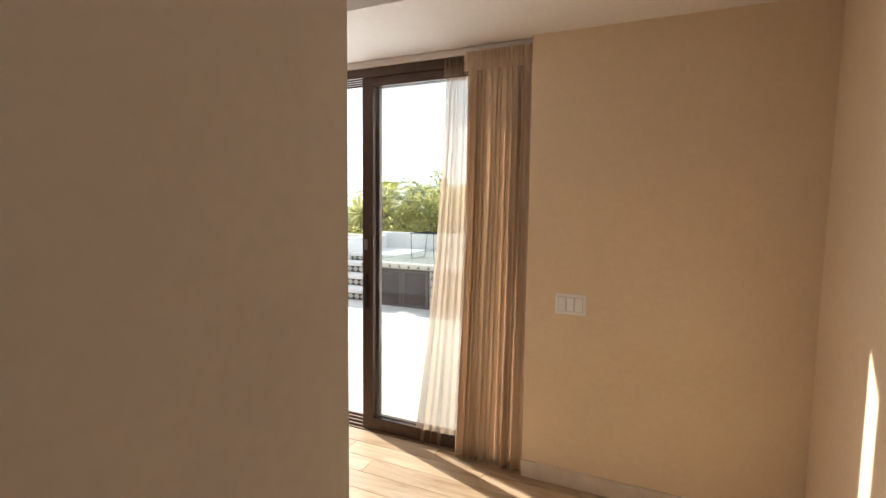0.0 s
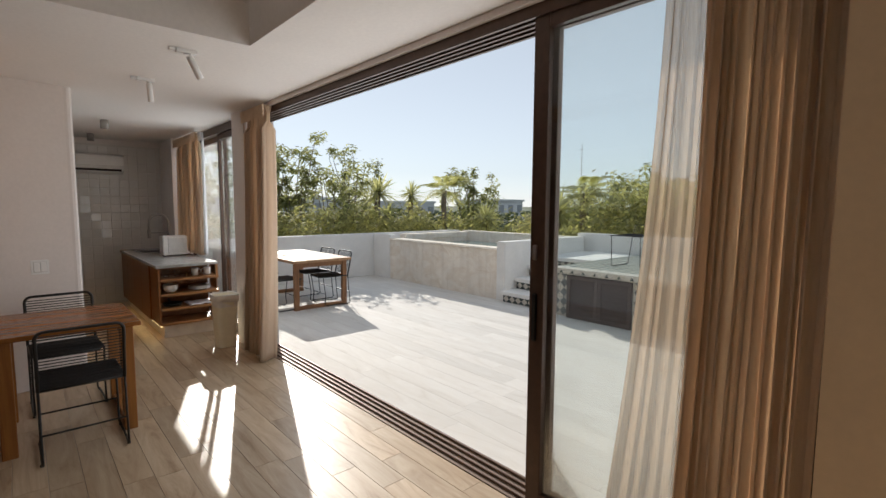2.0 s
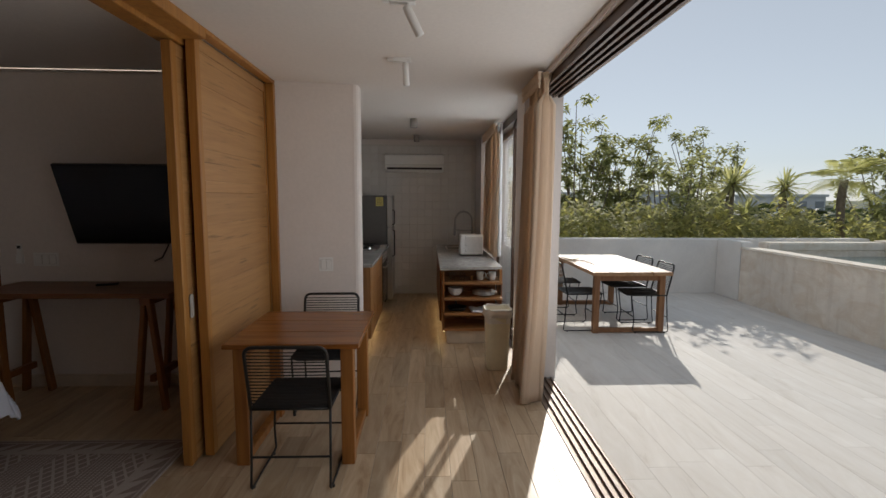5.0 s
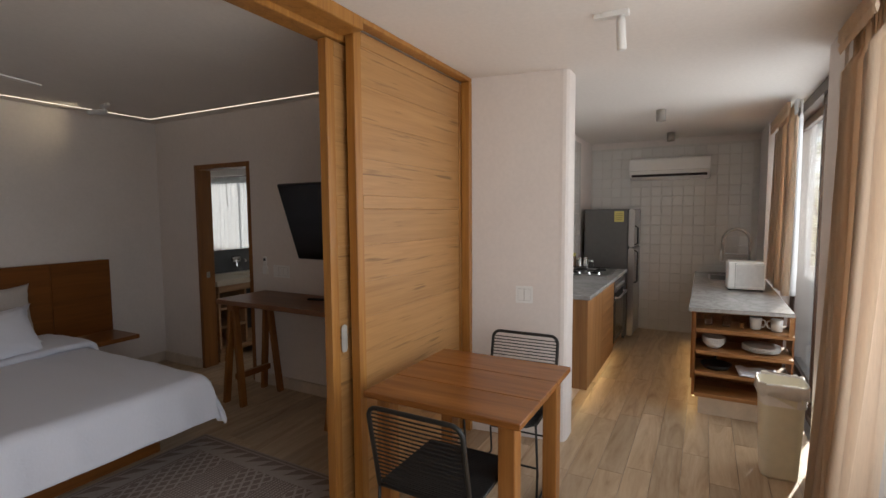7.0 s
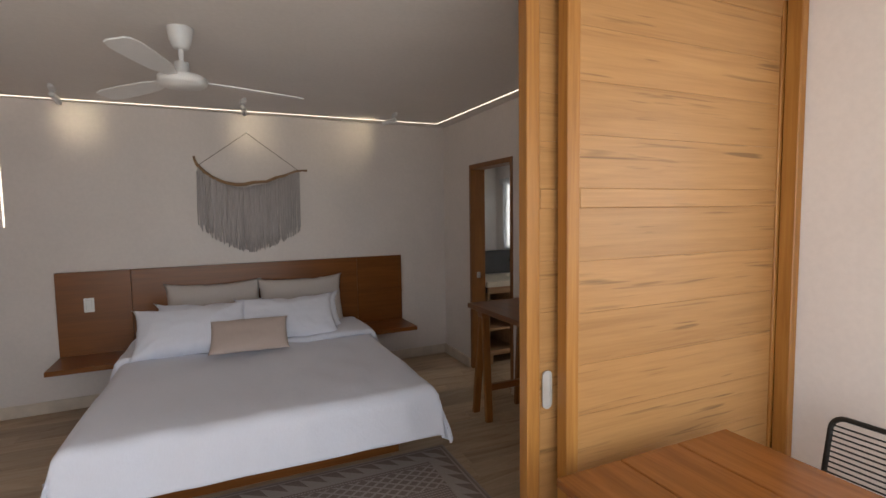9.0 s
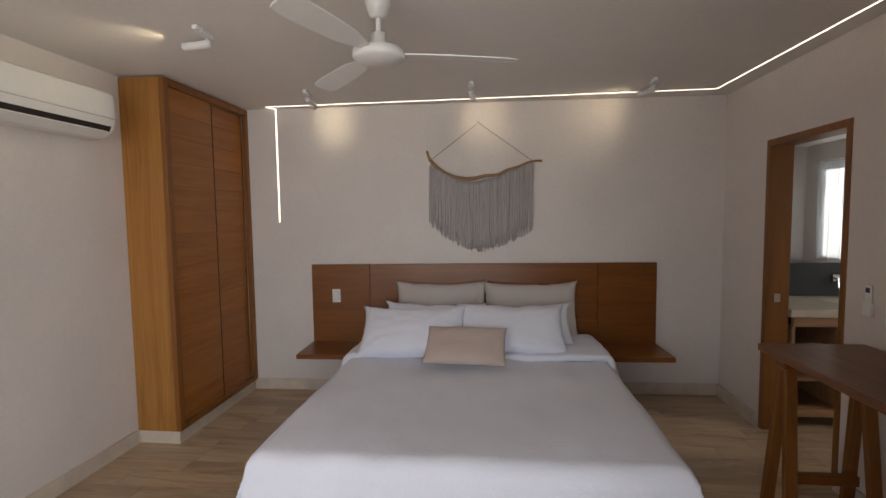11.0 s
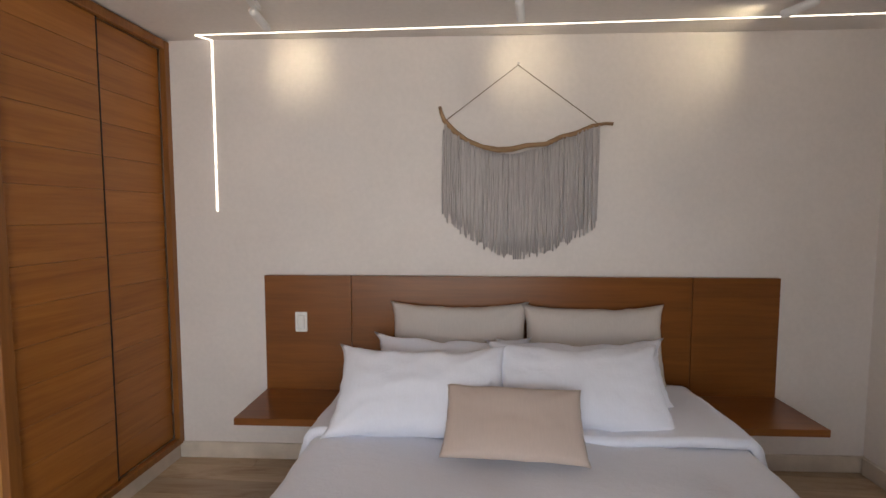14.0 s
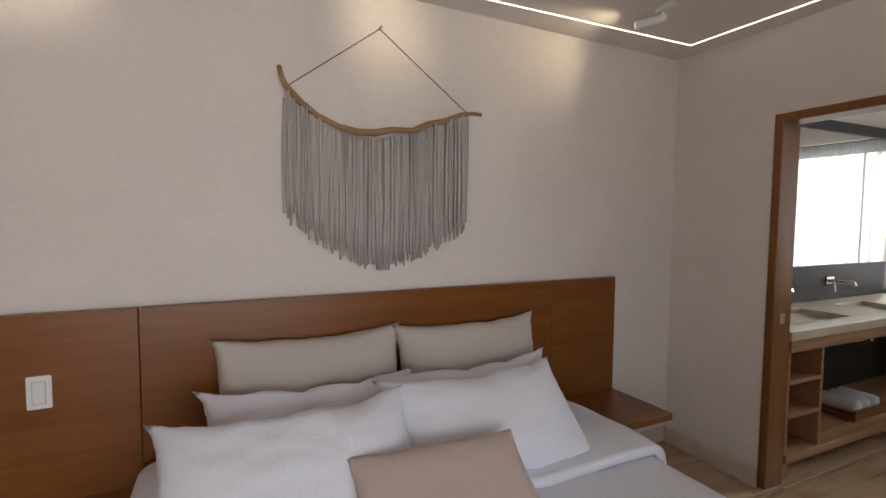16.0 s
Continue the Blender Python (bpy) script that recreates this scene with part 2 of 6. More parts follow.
TEAK_V = wood("table_wood_upright", (0.19, 0.066, 0.014), (0.30, 0.118, 0.026), (0.40, 0.17, 0.042), "z", 0.42, 1.0, 16)
# the frames' brown aluminium again, paler: daylight on the sill put into its colour
SILL = plain("lit_brown_aluminium", (0.20, 0.135, 0.095), 0.5, 0.2, 0.15, 24)
BRONZE = plain("brown_aluminium", (0.075, 0.042, 0.028), 0.42, 0.35, 0.12, 30)
# near-black colour that stands for the shade inside gaps and slots
GAP = plain("gap_shade", (0.02, 0.015, 0.012), 0.8)
STEEL = plain("brushed_steel", (0.45, 0.44, 0.43), 0.32, 1.0, 0.06, 60)
CHROME = plain("chrome", (0.75, 0.75, 0.75), 0.12, 1.0, 0.02, 10, relief=0)
WHITE_PLASTIC = plain("white_plastic", (0.80, 0.79, 0.77), 0.35, 0, 0.02)
BLACK_METAL = plain("black_metal", (0.022, 0.021, 0.02), 0.45, 0.3, 0.1)
BLACK_CORD = plain("black_cord", (0.016, 0.015, 0.015), 0.6, 0, 0.2, 60)
SCREEN = plain("black_screen", (0.006, 0.006, 0.007), 0.22, 0, 0.02)


def thin_glass(name, tint, gloss=0.06, rough=0.02):
    m, nt, b = mat(name)
    out = nt.nodes["Material Output"]
    tr = nt.nodes.new("ShaderNodeBsdfTransparent")
    tr.inputs[0].default_value = (*tint, 1)
    gl = nt.nodes.new("ShaderNodeBsdfGlossy")
    gl.inputs["Roughness"].default_value = rough
    fr = node(nt, "ShaderNodeFresnel", IOR=1.45)
    ms = nt.nodes.new("ShaderNodeMixShader")
    half = node(nt, "ShaderNodeMath")
    half.operation = "MULTIPLY"
    half.inputs[1].default_value = 0.55
    nt.links.new(fr.outputs[0], half.inputs[0])
    nt.links.new(half.outputs[0], ms.inputs[0])
    nt.links.new(tr.outputs[0], ms.inputs[1])
    nt.links.new(gl.outputs[0], ms.inputs[2])
    nt.links.new(ms.outputs[0], out.inputs[0])
    return m


def sheer_cloth(name, col, open_share):
    """Thin voile: part of the light goes straight through between the threads."""
    m, nt, b = mat(name, 0.9, 0, 0.1)
    b.inputs["Base Color"].default_value = (*col, 1)
    out = nt.nodes["Material Output"]
    tl = nt.nodes.new("ShaderNodeBsdfTranslucent")
    tl.inputs[0].default_value = (*col, 1)
    m1 = node(nt, "ShaderNodeMixShader", Fac=0.5)
    nt.links.new(b.outputs[0], m1.inputs[1])
    nt.links.new(tl.outputs[0], m1.inputs[2])
    tr = nt.nodes.new("ShaderNodeBsdfTransparent")
    m2 = nt.nodes.new("ShaderNodeMixShader")
    n = noise_tex(nt, coords(nt, (220, 220, 10)), 1.0, 2)
    k = nt.nodes.new("ShaderNodeMapRange")
    k.inputs["To Min"].default_value, k.inputs["To Max"].default_value = open_share - 0.12, open_share + 0.12
    nt.links.new(n, k.inputs[0])
    nt.links.new(k.outputs[0], m2.inputs[0])
    nt.links.new(m1.outputs[0], m2.inputs[1])
    nt.links.new(tr.outputs[0], m2.inputs[2])
    nt.links.new(m2.outputs[0], out.inputs[0])
    return m


def plank_tile(name, tones, rough, streak=9.0, along="x", spread=0.06):
    """Stone planks with long soft streaks and pits; every plank has its own tone."""
    m, nt, b = mat(name, rough, 0, 0.5)
    info = nt.nodes.new("ShaderNodeObjectInfo")
    v = coords(nt, (0.9, streak, 1.0) if along == "x" else (streak, 0.9, 1.0), True)
    add = nt.nodes.new("ShaderNodeVectorMath")
    shift = node(nt, "ShaderNodeMath")
    shift.operation = "MULTIPLY"
    shift.inputs[1].default_value = 53.0
    nt.links.new(info.outputs["Random"], shift.inputs[0])
    nt.links.new(v, add.inputs[0])
    nt.links.new(shift.outputs[0], add.inputs[1])
    g = noise_tex(nt, add.outputs[0], 1.3, 7, 0.66, 1.6)
    c = ramp(nt, g, [(0.28, tones[0]), (0.42, tones[1]), (0.58, tones[2]), (0.75, tones[3])])
    tone = ramp(nt, info.outputs["Random"], [(0.0, (1 - spread, 1 - spread, 1 - spread)), (0.45, (1, 1, 1)), (1.0, (1 + spread * 0.7, 1 + spread * 0.7, 1 + spread * 0.7))])
    c = mix(nt, 1.0, c, tone, "MULTIPLY")
    nt.links.new(c, b.inputs["Base Color"])
    fine = noise_tex(nt, add.outputs[0], 9.0, 4)
    r = nt.nodes.new("ShaderNodeMapRange")
    r.inputs["To Min"].default_value, r.inputs["To Max"].default_value = rough - 0.1, rough + 0.14
    nt.links.new(fine, r.inputs[0])
    nt.links.new(r.outputs[0], b.inputs["Roughness"])
    bump(nt, b, fine, 0.06, 0.001)
    return m


def marble(name):
    m, nt, b = mat(name, 0.22, 0, 0.5)
    v = coords(nt, (1, 1, 1), True)
    n = noise_tex(nt, v, 2.2, 8, 0.62, 2.4)
    c = ramp(nt, n, [(0.28, (0.40, 0.39, 0.38)), (0.46, (0.36, 0.35, 0.34)), (0.5, (0.28, 0.27, 0.26)), (0.55, (0.36, 0.35, 0.34)), (0.74, (0.44, 0.43, 0.42))])
    nt.links.new(c, b.inputs["Base Color"])
    return m


def leaves(name, dark, light, through=0.35):
    """Foliage; every leaf takes its own green, and light shines through it."""
    m, nt, b = mat(name, 0.62, 0, 0.22)
    geo = nt.nodes.new("ShaderNodeNewGeometry")
    c = ramp(nt, geo.outputs["Random Per Island"], [(0.0, dark), (0.6, tuple((a + d) / 2 for a, d in zip(dark, light))), (1.0, light)])
    nt.links.new(c, b.inputs["Base Color"])
    tl = nt.nodes.new("ShaderNodeBsdfTranslucent")
    nt.links.new(mix(nt, 1.0, c, (2.1, 2.05, 1.2), "MULTIPLY"), tl.inputs[0])
    ms = node(nt, "ShaderNodeMixShader", Fac=through)
    nt.links.new(b.outputs[0], ms.inputs[1])
    nt.links.new(tl.outputs[0], ms.inputs[2])
    nt.links.new(ms.outputs[0], nt.nodes["Material Output"].inputs[0])
    return m


def tile_glaze(name, col):
    m, nt, b = mat(name, 0.07, 0, 0.7)
    info = nt.nodes.new("ShaderNodeObjectInfo")
    nt.links.new(ramp(nt, info.outputs["Random"], [(0.0, shade(col, 0.965)), (1.0, shade(col, 1.02))]), b.inputs["Base Color"])
    bump(nt, b, noise_tex(nt, coords(nt, (1, 1, 1), True), 16, 3), 0.45, 0.004)
    return m


GLASS = thin_glass("window_glass", (0.965, 0.98, 0.975))
CLEAR = thin_glass("drinking_glass", (0.985, 0.99, 0.99))
MIRROR = plain("mirror", (0.86, 0.87, 0.87), 0.02, 1.0, 0.0, 1, relief=0)
LINEN = cloth("beige_linen", (0.80, 0.645, 0.49), 900, 0.04, 0.46)
SHEER = sheer_cloth("beige_voile", (0.56, 0.44, 0.32), 0.52)
VOILE = sheer_cloth("white_voile", (0.80, 0.80, 0.80), 0.18)
DUVET = cloth("white_cotton", (0.79, 0.80, 0.88), 1200, 0.015, 0, 0.95, 0.1, 0.12)
GREY_COTTON = cloth("grey_beige_linen", (0.54, 0.485, 0.45), 900, 0.03, 0, 0.95, 0.1, 0.06)
PINK_LINEN = cloth("pale_pink_linen", (0.56, 0.455, 0.40), 700, 0.025)
YARN = cloth("grey_yarn", (0.50, 0.455, 0.44), 600, 0.12)
DRIFT = wood("driftwood", (0.19, 0.105, 0.05), (0.32, 0.19, 0.095), (0.46, 0.30, 0.17), "x", 0.75, 1.0, 18)
CORD = plain("jute_cord", (0.22, 0.16, 0.11), 0.9)
GLAZE = tile_glaze("white_glazed_tile", (0.74, 0.72, 0.69))
GROUT = plain("tile_grout", (0.66, 0.63, 0.59), 0.9, 0, 0.05)
MARBLE = marble("grey_marble")
CREAM_STONE = plain("cream_stone", (0.60, 0.53, 0.43), 0.3, 0, 0.08, 6)
SLATE = plain("dark_slate", (0.045, 0.047, 0.05), 0.5, 0, 0.15, 8)
FLOOR_TILE = plank_tile("travertine_plank", [(0.29, 0.18, 0.097), (0.43, 0.303, 0.187), (0.52, 0.39, 0.258), (0.60, 0.48, 0.342)], 0.32, 6.0, "x", 0.18)
TERRACE_TILE = plank_tile("terrace_plank", [(0.60, 0.55, 0.49), (0.70, 0.655, 0.60), (0.74, 0.70, 0.65), (0.78, 0.75, 0.70)], 0.74, 4.0)
BASE_STONE = plain("travertine_skirting", (0.62, 0.53, 0.44), 0.4, 0, 0.12, 7)
LEAF_A = leaves("broad_leaves", (0.15, 0.165, 0.095), (0.36, 0.36, 0.225), 0.52)
LEAF_B = leaves("shrub_leaves", (0.20, 0.205, 0.11), (0.46, 0.43, 0.26), 0.52)
LEAF_P = leaves("palm_leaves", (0.25, 0.26, 0.155), (0.48, 0.465, 0.33), 0.45)
LEAF_F = leaves("far_leaves", (0.045, 0.065, 0.03), (0.10, 0.125, 0.055), 0.15)
BARK = plain("grey_bark", (0.20, 0.16, 0.125), 0.9, 0, 0.3, 14, relief=0.5)
OUT_WOOD = wood("terrace_table_wood", (0.26, 0.13, 0.06), (0.40, 0.225, 0.115), (0.52, 0.33, 0.19), "x", 0.55, 1.0, 16)
OUT_WOOD_V = wood("terrace_table_leg_wood", (0.17, 0.07, 0.028), (0.26, 0.12, 0.05), (0.34, 0.175, 0.08), "z", 0.55, 1.0, 16)
IVORY = plain("ivory_plastic", (0.86, 0.81, 0.64), 0.4, 0, 0.03)
BAG = plain("bin_bag", (0.80, 0.77, 0.72), 0.35, 0, 0.05)
PORCELAIN = plain("white_porcelain", (0.80, 0.78, 0.75), 0.15, 0, 0.02)
GREY_DOOR = wood("weathered_louvre_wood", (0.075, 0.058, 0.055), (0.115, 0.09, 0.084), (0.155, 0.125, 0.115), "x", 0.7, 1.0, 18)
TILE_DARK = plain("green_black_tile", (0.06, 0.075, 0.07), 0.35, 0, 0.15, 12)
TILE_PALE = plain("cream_tile", (0.66, 0.61, 0.54), 0.4, 0, 0.08, 12)
LED_WHITE = glow("led_strip", (1.0, 0.86, 0.70), 1.1)
LED_WARM = glow("led_strip_warm", (1.0, 0.70, 0.32), 2.4)
YELLOW = plain("yellow_paper", (0.72, 0.62, 0.20), 0.7)
m_, nt_, b_ = mat("pool_water", 0.04, 0, 0.6)
b_.inputs["Base Color"].default_value = (0.20, 0.27, 0.25, 1)
bump(nt_, b_, noise_tex(nt_, coords(nt_, (1, 1, 1), True), 7.0, 3, 0.5, 0.5), 0.25, 0.02)
WATER = m_


def rug_weave():
    """Grey-brown flat weave: a lattice of pale diamonds inside a border of triangles."""
    m, nt, b = mat("woven_rug", 0.97, 0, 0.1)
    sep = nt.nodes.new("ShaderNodeSeparateXYZ")
    nt.links.new(nt.nodes.new("ShaderNodeTexCoord").outputs["Object"], sep.inputs[0])

    def op(kind, a, c=None):
        n = nt.nodes.new("ShaderNodeMath")
        n.operation = kind
        for k, v in enumerate((a, c)):
            if v is None:
                continue
            if isinstance(v, (int, float)):
                n.inputs[k].default_value = v
            else:
                nt.links.new(v, n.inputs[k])
        return n.outputs[0]
    x, y = sep.outputs[0], sep.outputs[1]
    tri = lambda v, s: op("ABSOLUTE", op("SUBTRACT", op("FRACT", op("MULTIPLY", v, s)), 0.5))
    cross = lambda sign: op("LESS_THAN", op("FRACT", op("ADD", op("MULTIPLY", x, 11.0), op("MULTIPLY", y, sign * 15.0))), 0.26)
    lattice = op("MAXIMUM", cross(1.0), cross(-1.0))
    dots = op("MULTIPLY", op("LESS_THAN", op("FRACT", op("MULTIPLY", y, 44.0)), 0.5), op("LESS_THAN", op("FRACT", op("MULTIPLY", x, 60.0)), 0.7))
    band = op("LESS_THAN", op("FRACT", op("ADD", op("MULTIPLY", y, 2.3), 0.2)), 0.58)
    field = mix(nt, band, dots, lattice)
    base = mix(nt, field, (0.255, 0.20, 0.18), (0.50, 0.435, 0.395))
    edge = op("MAXIMUM", op("SUBTRACT", op("ABSOLUTE", x), 0.98), op("SUBTRACT", op("ABSOLUTE", op("ADD", y, 0.045)), 0.515))
    border = op("GREATER_THAN", edge, 0.0)
    zig = op("LESS_THAN", op("MULTIPLY", tri(op("ADD", x, y), 9.0), 0.2), op("SUBTRACT", edge, 0.035))
    stripe = op("LESS_THAN", op("FRACT", op("MULTIPLY", edge, 38.0)), 0.45)
    rim = mix(nt, zig, (0.47, 0.405, 0.365), (0.235, 0.18, 0.16))
    rim = mix(nt, op("GREATER_THAN", edge, 0.13), rim, mix(nt, stripe, (0.27, 0.215, 0.19), (0.44, 0.38, 0.34)))
    c = mix(nt, border, base, rim)
    fuzz = noise_tex(nt, coords(nt), 90, 3)
    c = mix(nt, 0.25, c, ramp(nt, fuzz, [(0.3, (0.19, 0.15, 0.13)), (0.7, (0.42, 0.36, 0.32))]))
    nt.links.new(c, b.inputs["Base Color"])
    bump(nt, b, noise_tex(nt, coords(nt), 240, 2), 0.5, 0.003)
    return m


RUG = rug_weave()


# ---- structure: the rooms ----
H1, H2 = 2.50, 2.53          # ceilings of the living side and of the bedroom
BW = pose(-3.37, -3.01, 0, 0, 0, 1.9)   # the bed wall: x along it, y into the room

structure("floor", box(-9.6, 0.9, -3.4, 2.71, -0.20, -0.012), plain("screed", (0.42, 0.38, 0.33), 0.9, 0, 0.15, 6), "grey screed under the floor planks", "floor")
ob = structure("wall_south", box(-2.10, 2.45, -0.16, 0, -0.1, 2.7), WHITE, "white plastered wall behind the bed", "wall")
ob.matrix_basis = BW
# west wall of the bedroom, with the bathroom doorway
DY0, DY1, DZ = -2.452, -1.645, 2.064
bm = box(-5.53, -5.41, -3.2, DY0, -0.1, 2.7)
box(-5.53, -5.41, DY1, 0.45, -0.1, 2.7, bm=bm)
box(-5.53, -5.41, DY0, DY1, DZ, 2.7, bm=bm)
structure("wall_bathroom_south", box(-8.2, -5.53, -3.12, -2.98, -0.1, 2.6), WHITE, "white bathroom wall behind the vanity", "wall")
structure("wall_bathroom_west", merge(merge(box(-8.2, -8.05, -2.98, 0.5, -0.1, 0.95), box(-8.2, -8.05, -2.98, 0.5, 2.25, 2.6)), box(-8.2, -8.05, 0.2, 0.5, 0.95, 2.25)), WHITE, "white bathroom wall with a wide window", "wall")
structure("ceiling", box(-8.2, -5.53, -3.12, 0.5, 2.5, 2.6), CEIL, "white bathroom ceiling", "ceiling")
structure("wall_west", bm, WHITE, "white plastered wall with the bathroom doorway", "wall")
structure("wall_east", box(-1.0, -0.436, -3.2, 0.45, -0.1, 2.7), WHITE, "white plastered wall with the air conditioner", "wall")
bm = box(-1.25, -0.436, 0.45, 0.584, -0.1, 2.7)
structure("wall_partition", bm, WHITE, "white plastered partition beside the sliding doors", "wall")
structure("wall_corridor_west", box(-0.434, -0.424, -2.2, 0.584, -0.1, 2.62), WHITE, "white plastered corridor wall", "wall")
# the short wall between dining place and kitchen, its corner rounded
pts = [(-5.44, 0.45), (-5.44, 0.60)] + [(-5.535, 1.19)] + [(-5.585 + 0.05 * math.cos(a), 1.20 + 0.045 * math.sin(a)) for a in (0.2, 0.7, 1.2, 1.6)] + [(-5.72, 1.245), (-5.72, 0.45)]
structure("wall_kitchen_stub", prism(pts, -0.1, 2.6), WHITE, "short white plastered wall with a rounded corner", "wall")
structure("wall_kitchen_south", box(-9.4, -5.72, 0.5, 0.64, -0.1, 2.6), WHITE, "white kitchen wall", "wall")
structure("wall_kitchen_west", box(-9.4, -9.25, 0.64, 3.0, -0.1, 2.6), WHITE, "white kitchen end wall", "wall")
structure("pillar", box(-5.88, -5.50, 2.635, 2.955, -0.1, 2.6, 0.012, 2), WHITE, "white plastered pillar between the windows", "pillar")
# added out of view, only to trim the sun patch on the floor
structure("sun_blocker", box(-9.4, -7.6, 3.062, 3.34, 2.42, 2.75, 0.01), STUCCO, "unseen overhang added over the kitchen window to cut the sun patch", "roof")
structure("wall_pier", box(-9.25, -8.45, 2.60, 3.0, -0.1, 2.6), WHITE, "white plastered pier beside the kitchen window", "wall")
# wall with the switch, the corridor's east wall and the walls behind the start
structure("wall_north_east", box(-0.69, 0.80, 2.64, 3.05, -0.1, 2.6), CREAM, "cream plastered wall with a light switch", "wall")
structure("wall_corridor_east", box(0.66, 0.80, -2.3, 2.64, -0.1, 2.6), CREAM, "cream plastered corridor wall", "wall")
structure("wall_corridor_end", box(-0.436, 0.66, -2.3, -2.2, -0.1, 2.6), CREAM, "cream plastered end of the corridor", "wall")
# ceilings; a raised well in that of the living side
WX0, WX1, WY0, WY1, WZ = -3.46, -1.0, 0.75, 1.98, 3.4
bm = box(-9.4, WX0, 0.45, 3.06, H1, 2.75)
box(WX1, 0.80, 0.584, 3.06, H1, 2.75, bm=bm)
box(WX0, WX1, WY1, 3.06, H1, 2.75, bm=bm)
box(WX0, WX1, 0.45, WY0, H1, 2.75, bm=bm)
box(-0.436, 0.80, -2.3, 0.584, H1, 2.75, bm=bm)
for a in ((WX0 - 0.1, WX0, WY0 - 0.1, WY1 + 0.1), (WX1, WX1 + 0.1, WY0 - 0.1, WY1 + 0.1), (WX0, WX1, WY0 - 0.1, WY0), (WX0, WX1, WY1, WY1 + 0.1)):
    box(*a, 2.752, WZ, bm=bm)
box(WX0 - 0.1, WX1 + 0.1, WY0 - 0.1, WY1 + 0.1, WZ, WZ + 0.1, bm=bm)
structure("ceiling", bm, CEIL, "white ceiling with a raised well over the dining place", "ceiling")
structure("ceiling", box(-5.53, -0.436, -3.3, 0.45, H2, 2.75), CEIL, "white bedroom ceiling", "ceiling")
# terrace and what bounds it
structure("ground", box(-3000, 3000, -3000, 3000, -4.0, -3.6), plain("far_ground", (0.10, 0.12, 0.06), 0.95, 0, 0.5, 0.05), "flat green ground far below the terrace", "ground")
structure("terrace_slab", box(-9.4, 4.0, 2.925, 9.3, -0.3, -0.012), STUCCO, "pale terrace slab", "floor")
structure("house_base", box(-9.6, 4.0, -3.6, 2.96, -3.6, -0.2), STUCCO, "pale rendered storey below", "wall")
structure("terrace_base", box(-9.4, 4.0, 2.96, 9.3, -3.6, -0.3), STUCCO, "pale rendered storey under the terrace", "wall")
structure("parapet_west", box(-9.45, -9.25, 2.98, 9.3, -0.012, 0.92, 0.015, 2), STUCCO, "white stuccoed parapet", "wall")
structure("parapet_north", box(-9.25, -8.622, 6.66, 6.86, -0.012, 0.92, 0.015, 2), STUCCO, "white stuccoed parapet", "wall")
structure("outer_wall", box(0.80, 4.0, 2.8, 3.0, -0.1, 2.7), STUCCO, "pale outer wall", "wall")
structure("parapet_east", box(3.8, 4.0, 3.0, 9.3, -0.012, 0.92), STUCCO, "white stuccoed parapet", "wall")


# ---- frames, doors, windows ----
# timber frame and the two sliding leaves between dining place and bedroom
bm = box(-5.436, -1.25, 0.36, 0.466, 2.41, 2.498, 0.004)
box(-5.436, -1.25, 0.362, 0.446, 2.499, 2.529, bm=bm)
box(-4.24, -1.25, 0.467, 0.60, 2.435, 2.498, 0.004, bm=bm)
box(-5.436, -4.241, 0.536, 0.60, 2.472, 2.498, 0.003, bm=bm)
box(-5.438, -5.395, 0.536, 0.60, 0.0, 2.471, 0.004, bm=bm)
box(-1.30, -1.252, 0.36, 0.60, 0.0, 2.409, 0.004, bm=bm)
structure("trim", bm, HONEY_V, "honey-coloured timber frame of the sliding doors", "trim")


def sliding_leaf(x0, x1, y0, y1, label, handle, top):
    """A timber leaf: stiles, rails and horizontal boards with open joints."""
    leaf = thing("sliding_door", pose(x0, y0, 0.012), label, "door", "sliding doors to the bedroom")
    w, d = x1 - x0, y1 - y0
    for a in (0.0, w - 0.055):
        part("stile", box(a, a + 0.055, 0, d, 0, top, 0.003), HONEY_V, leaf)
    for z0, z1 in ((0, 0.10), (1.585, 1.655), (top - 0.07, top)):
        part("rail", box(0.056, w - 0.056, 0.002, d - 0.002, z0, z1, 0.003), HONEY, leaf)
    for z0, z1, n in ((0.10, 1.585, 8), (1.655, top - 0.07, 4)):
        h = (z1 - z0) / n
        for i in range(n):
            part("board", box(0.056, w - 0.056, 0.008, d - 0.008, z0 + i * h + 0.0003, z0 + (i + 1) * h - 0.0003, 0.0009), HONEY, leaf)
    if handle:
        plate = lathe([(0.0, 0), (0.021, 0), (0.021, 0.004), (0.013, 0.004), (0.012, 0.001), (0.0, 0.001)], 20)
        for v in plate.verts:
            v.co = Vector((v.co.x, -v.co.z, v.co.y + (0.05 if v.co.y > 0 else -0.05)))
        plate.transform(pose(w - 0.084, d + 0.0005, 0.932, 0, 0, 180))
        part("handle", plate, plain("satin_grey", (0.55, 0.53, 0.50), 0.4, 0.3), leaf, "white recessed oval pull")
    return leaf


sliding_leaf(-5.434, -4.248, 0.480, 0.533, "honey-coloured board sliding door standing open beside the dining table", False, 2.455)
sliding_leaf(-5.36, -4.136, 0.405, 0.457, "honey-coloured board sliding door slid open behind another", True, 2.39)

# bathroom doorway lining
bm = box(-5.56, -5.404, DY0, DY0 + 0.045, 0, DZ, 0.003)
box(-5.56, -5.404, DY1 - 0.045, DY1, 0, DZ, 0.003, bm=bm)
box(-5.56, -5.404, DY0 + 0.045, DY1 - 0.045, DZ - 0.045, DZ, 0.003, bm=bm)
structure("trim", bm, WALNUT_V, "dark brown timber lining of the bathroom doorway", "trim")
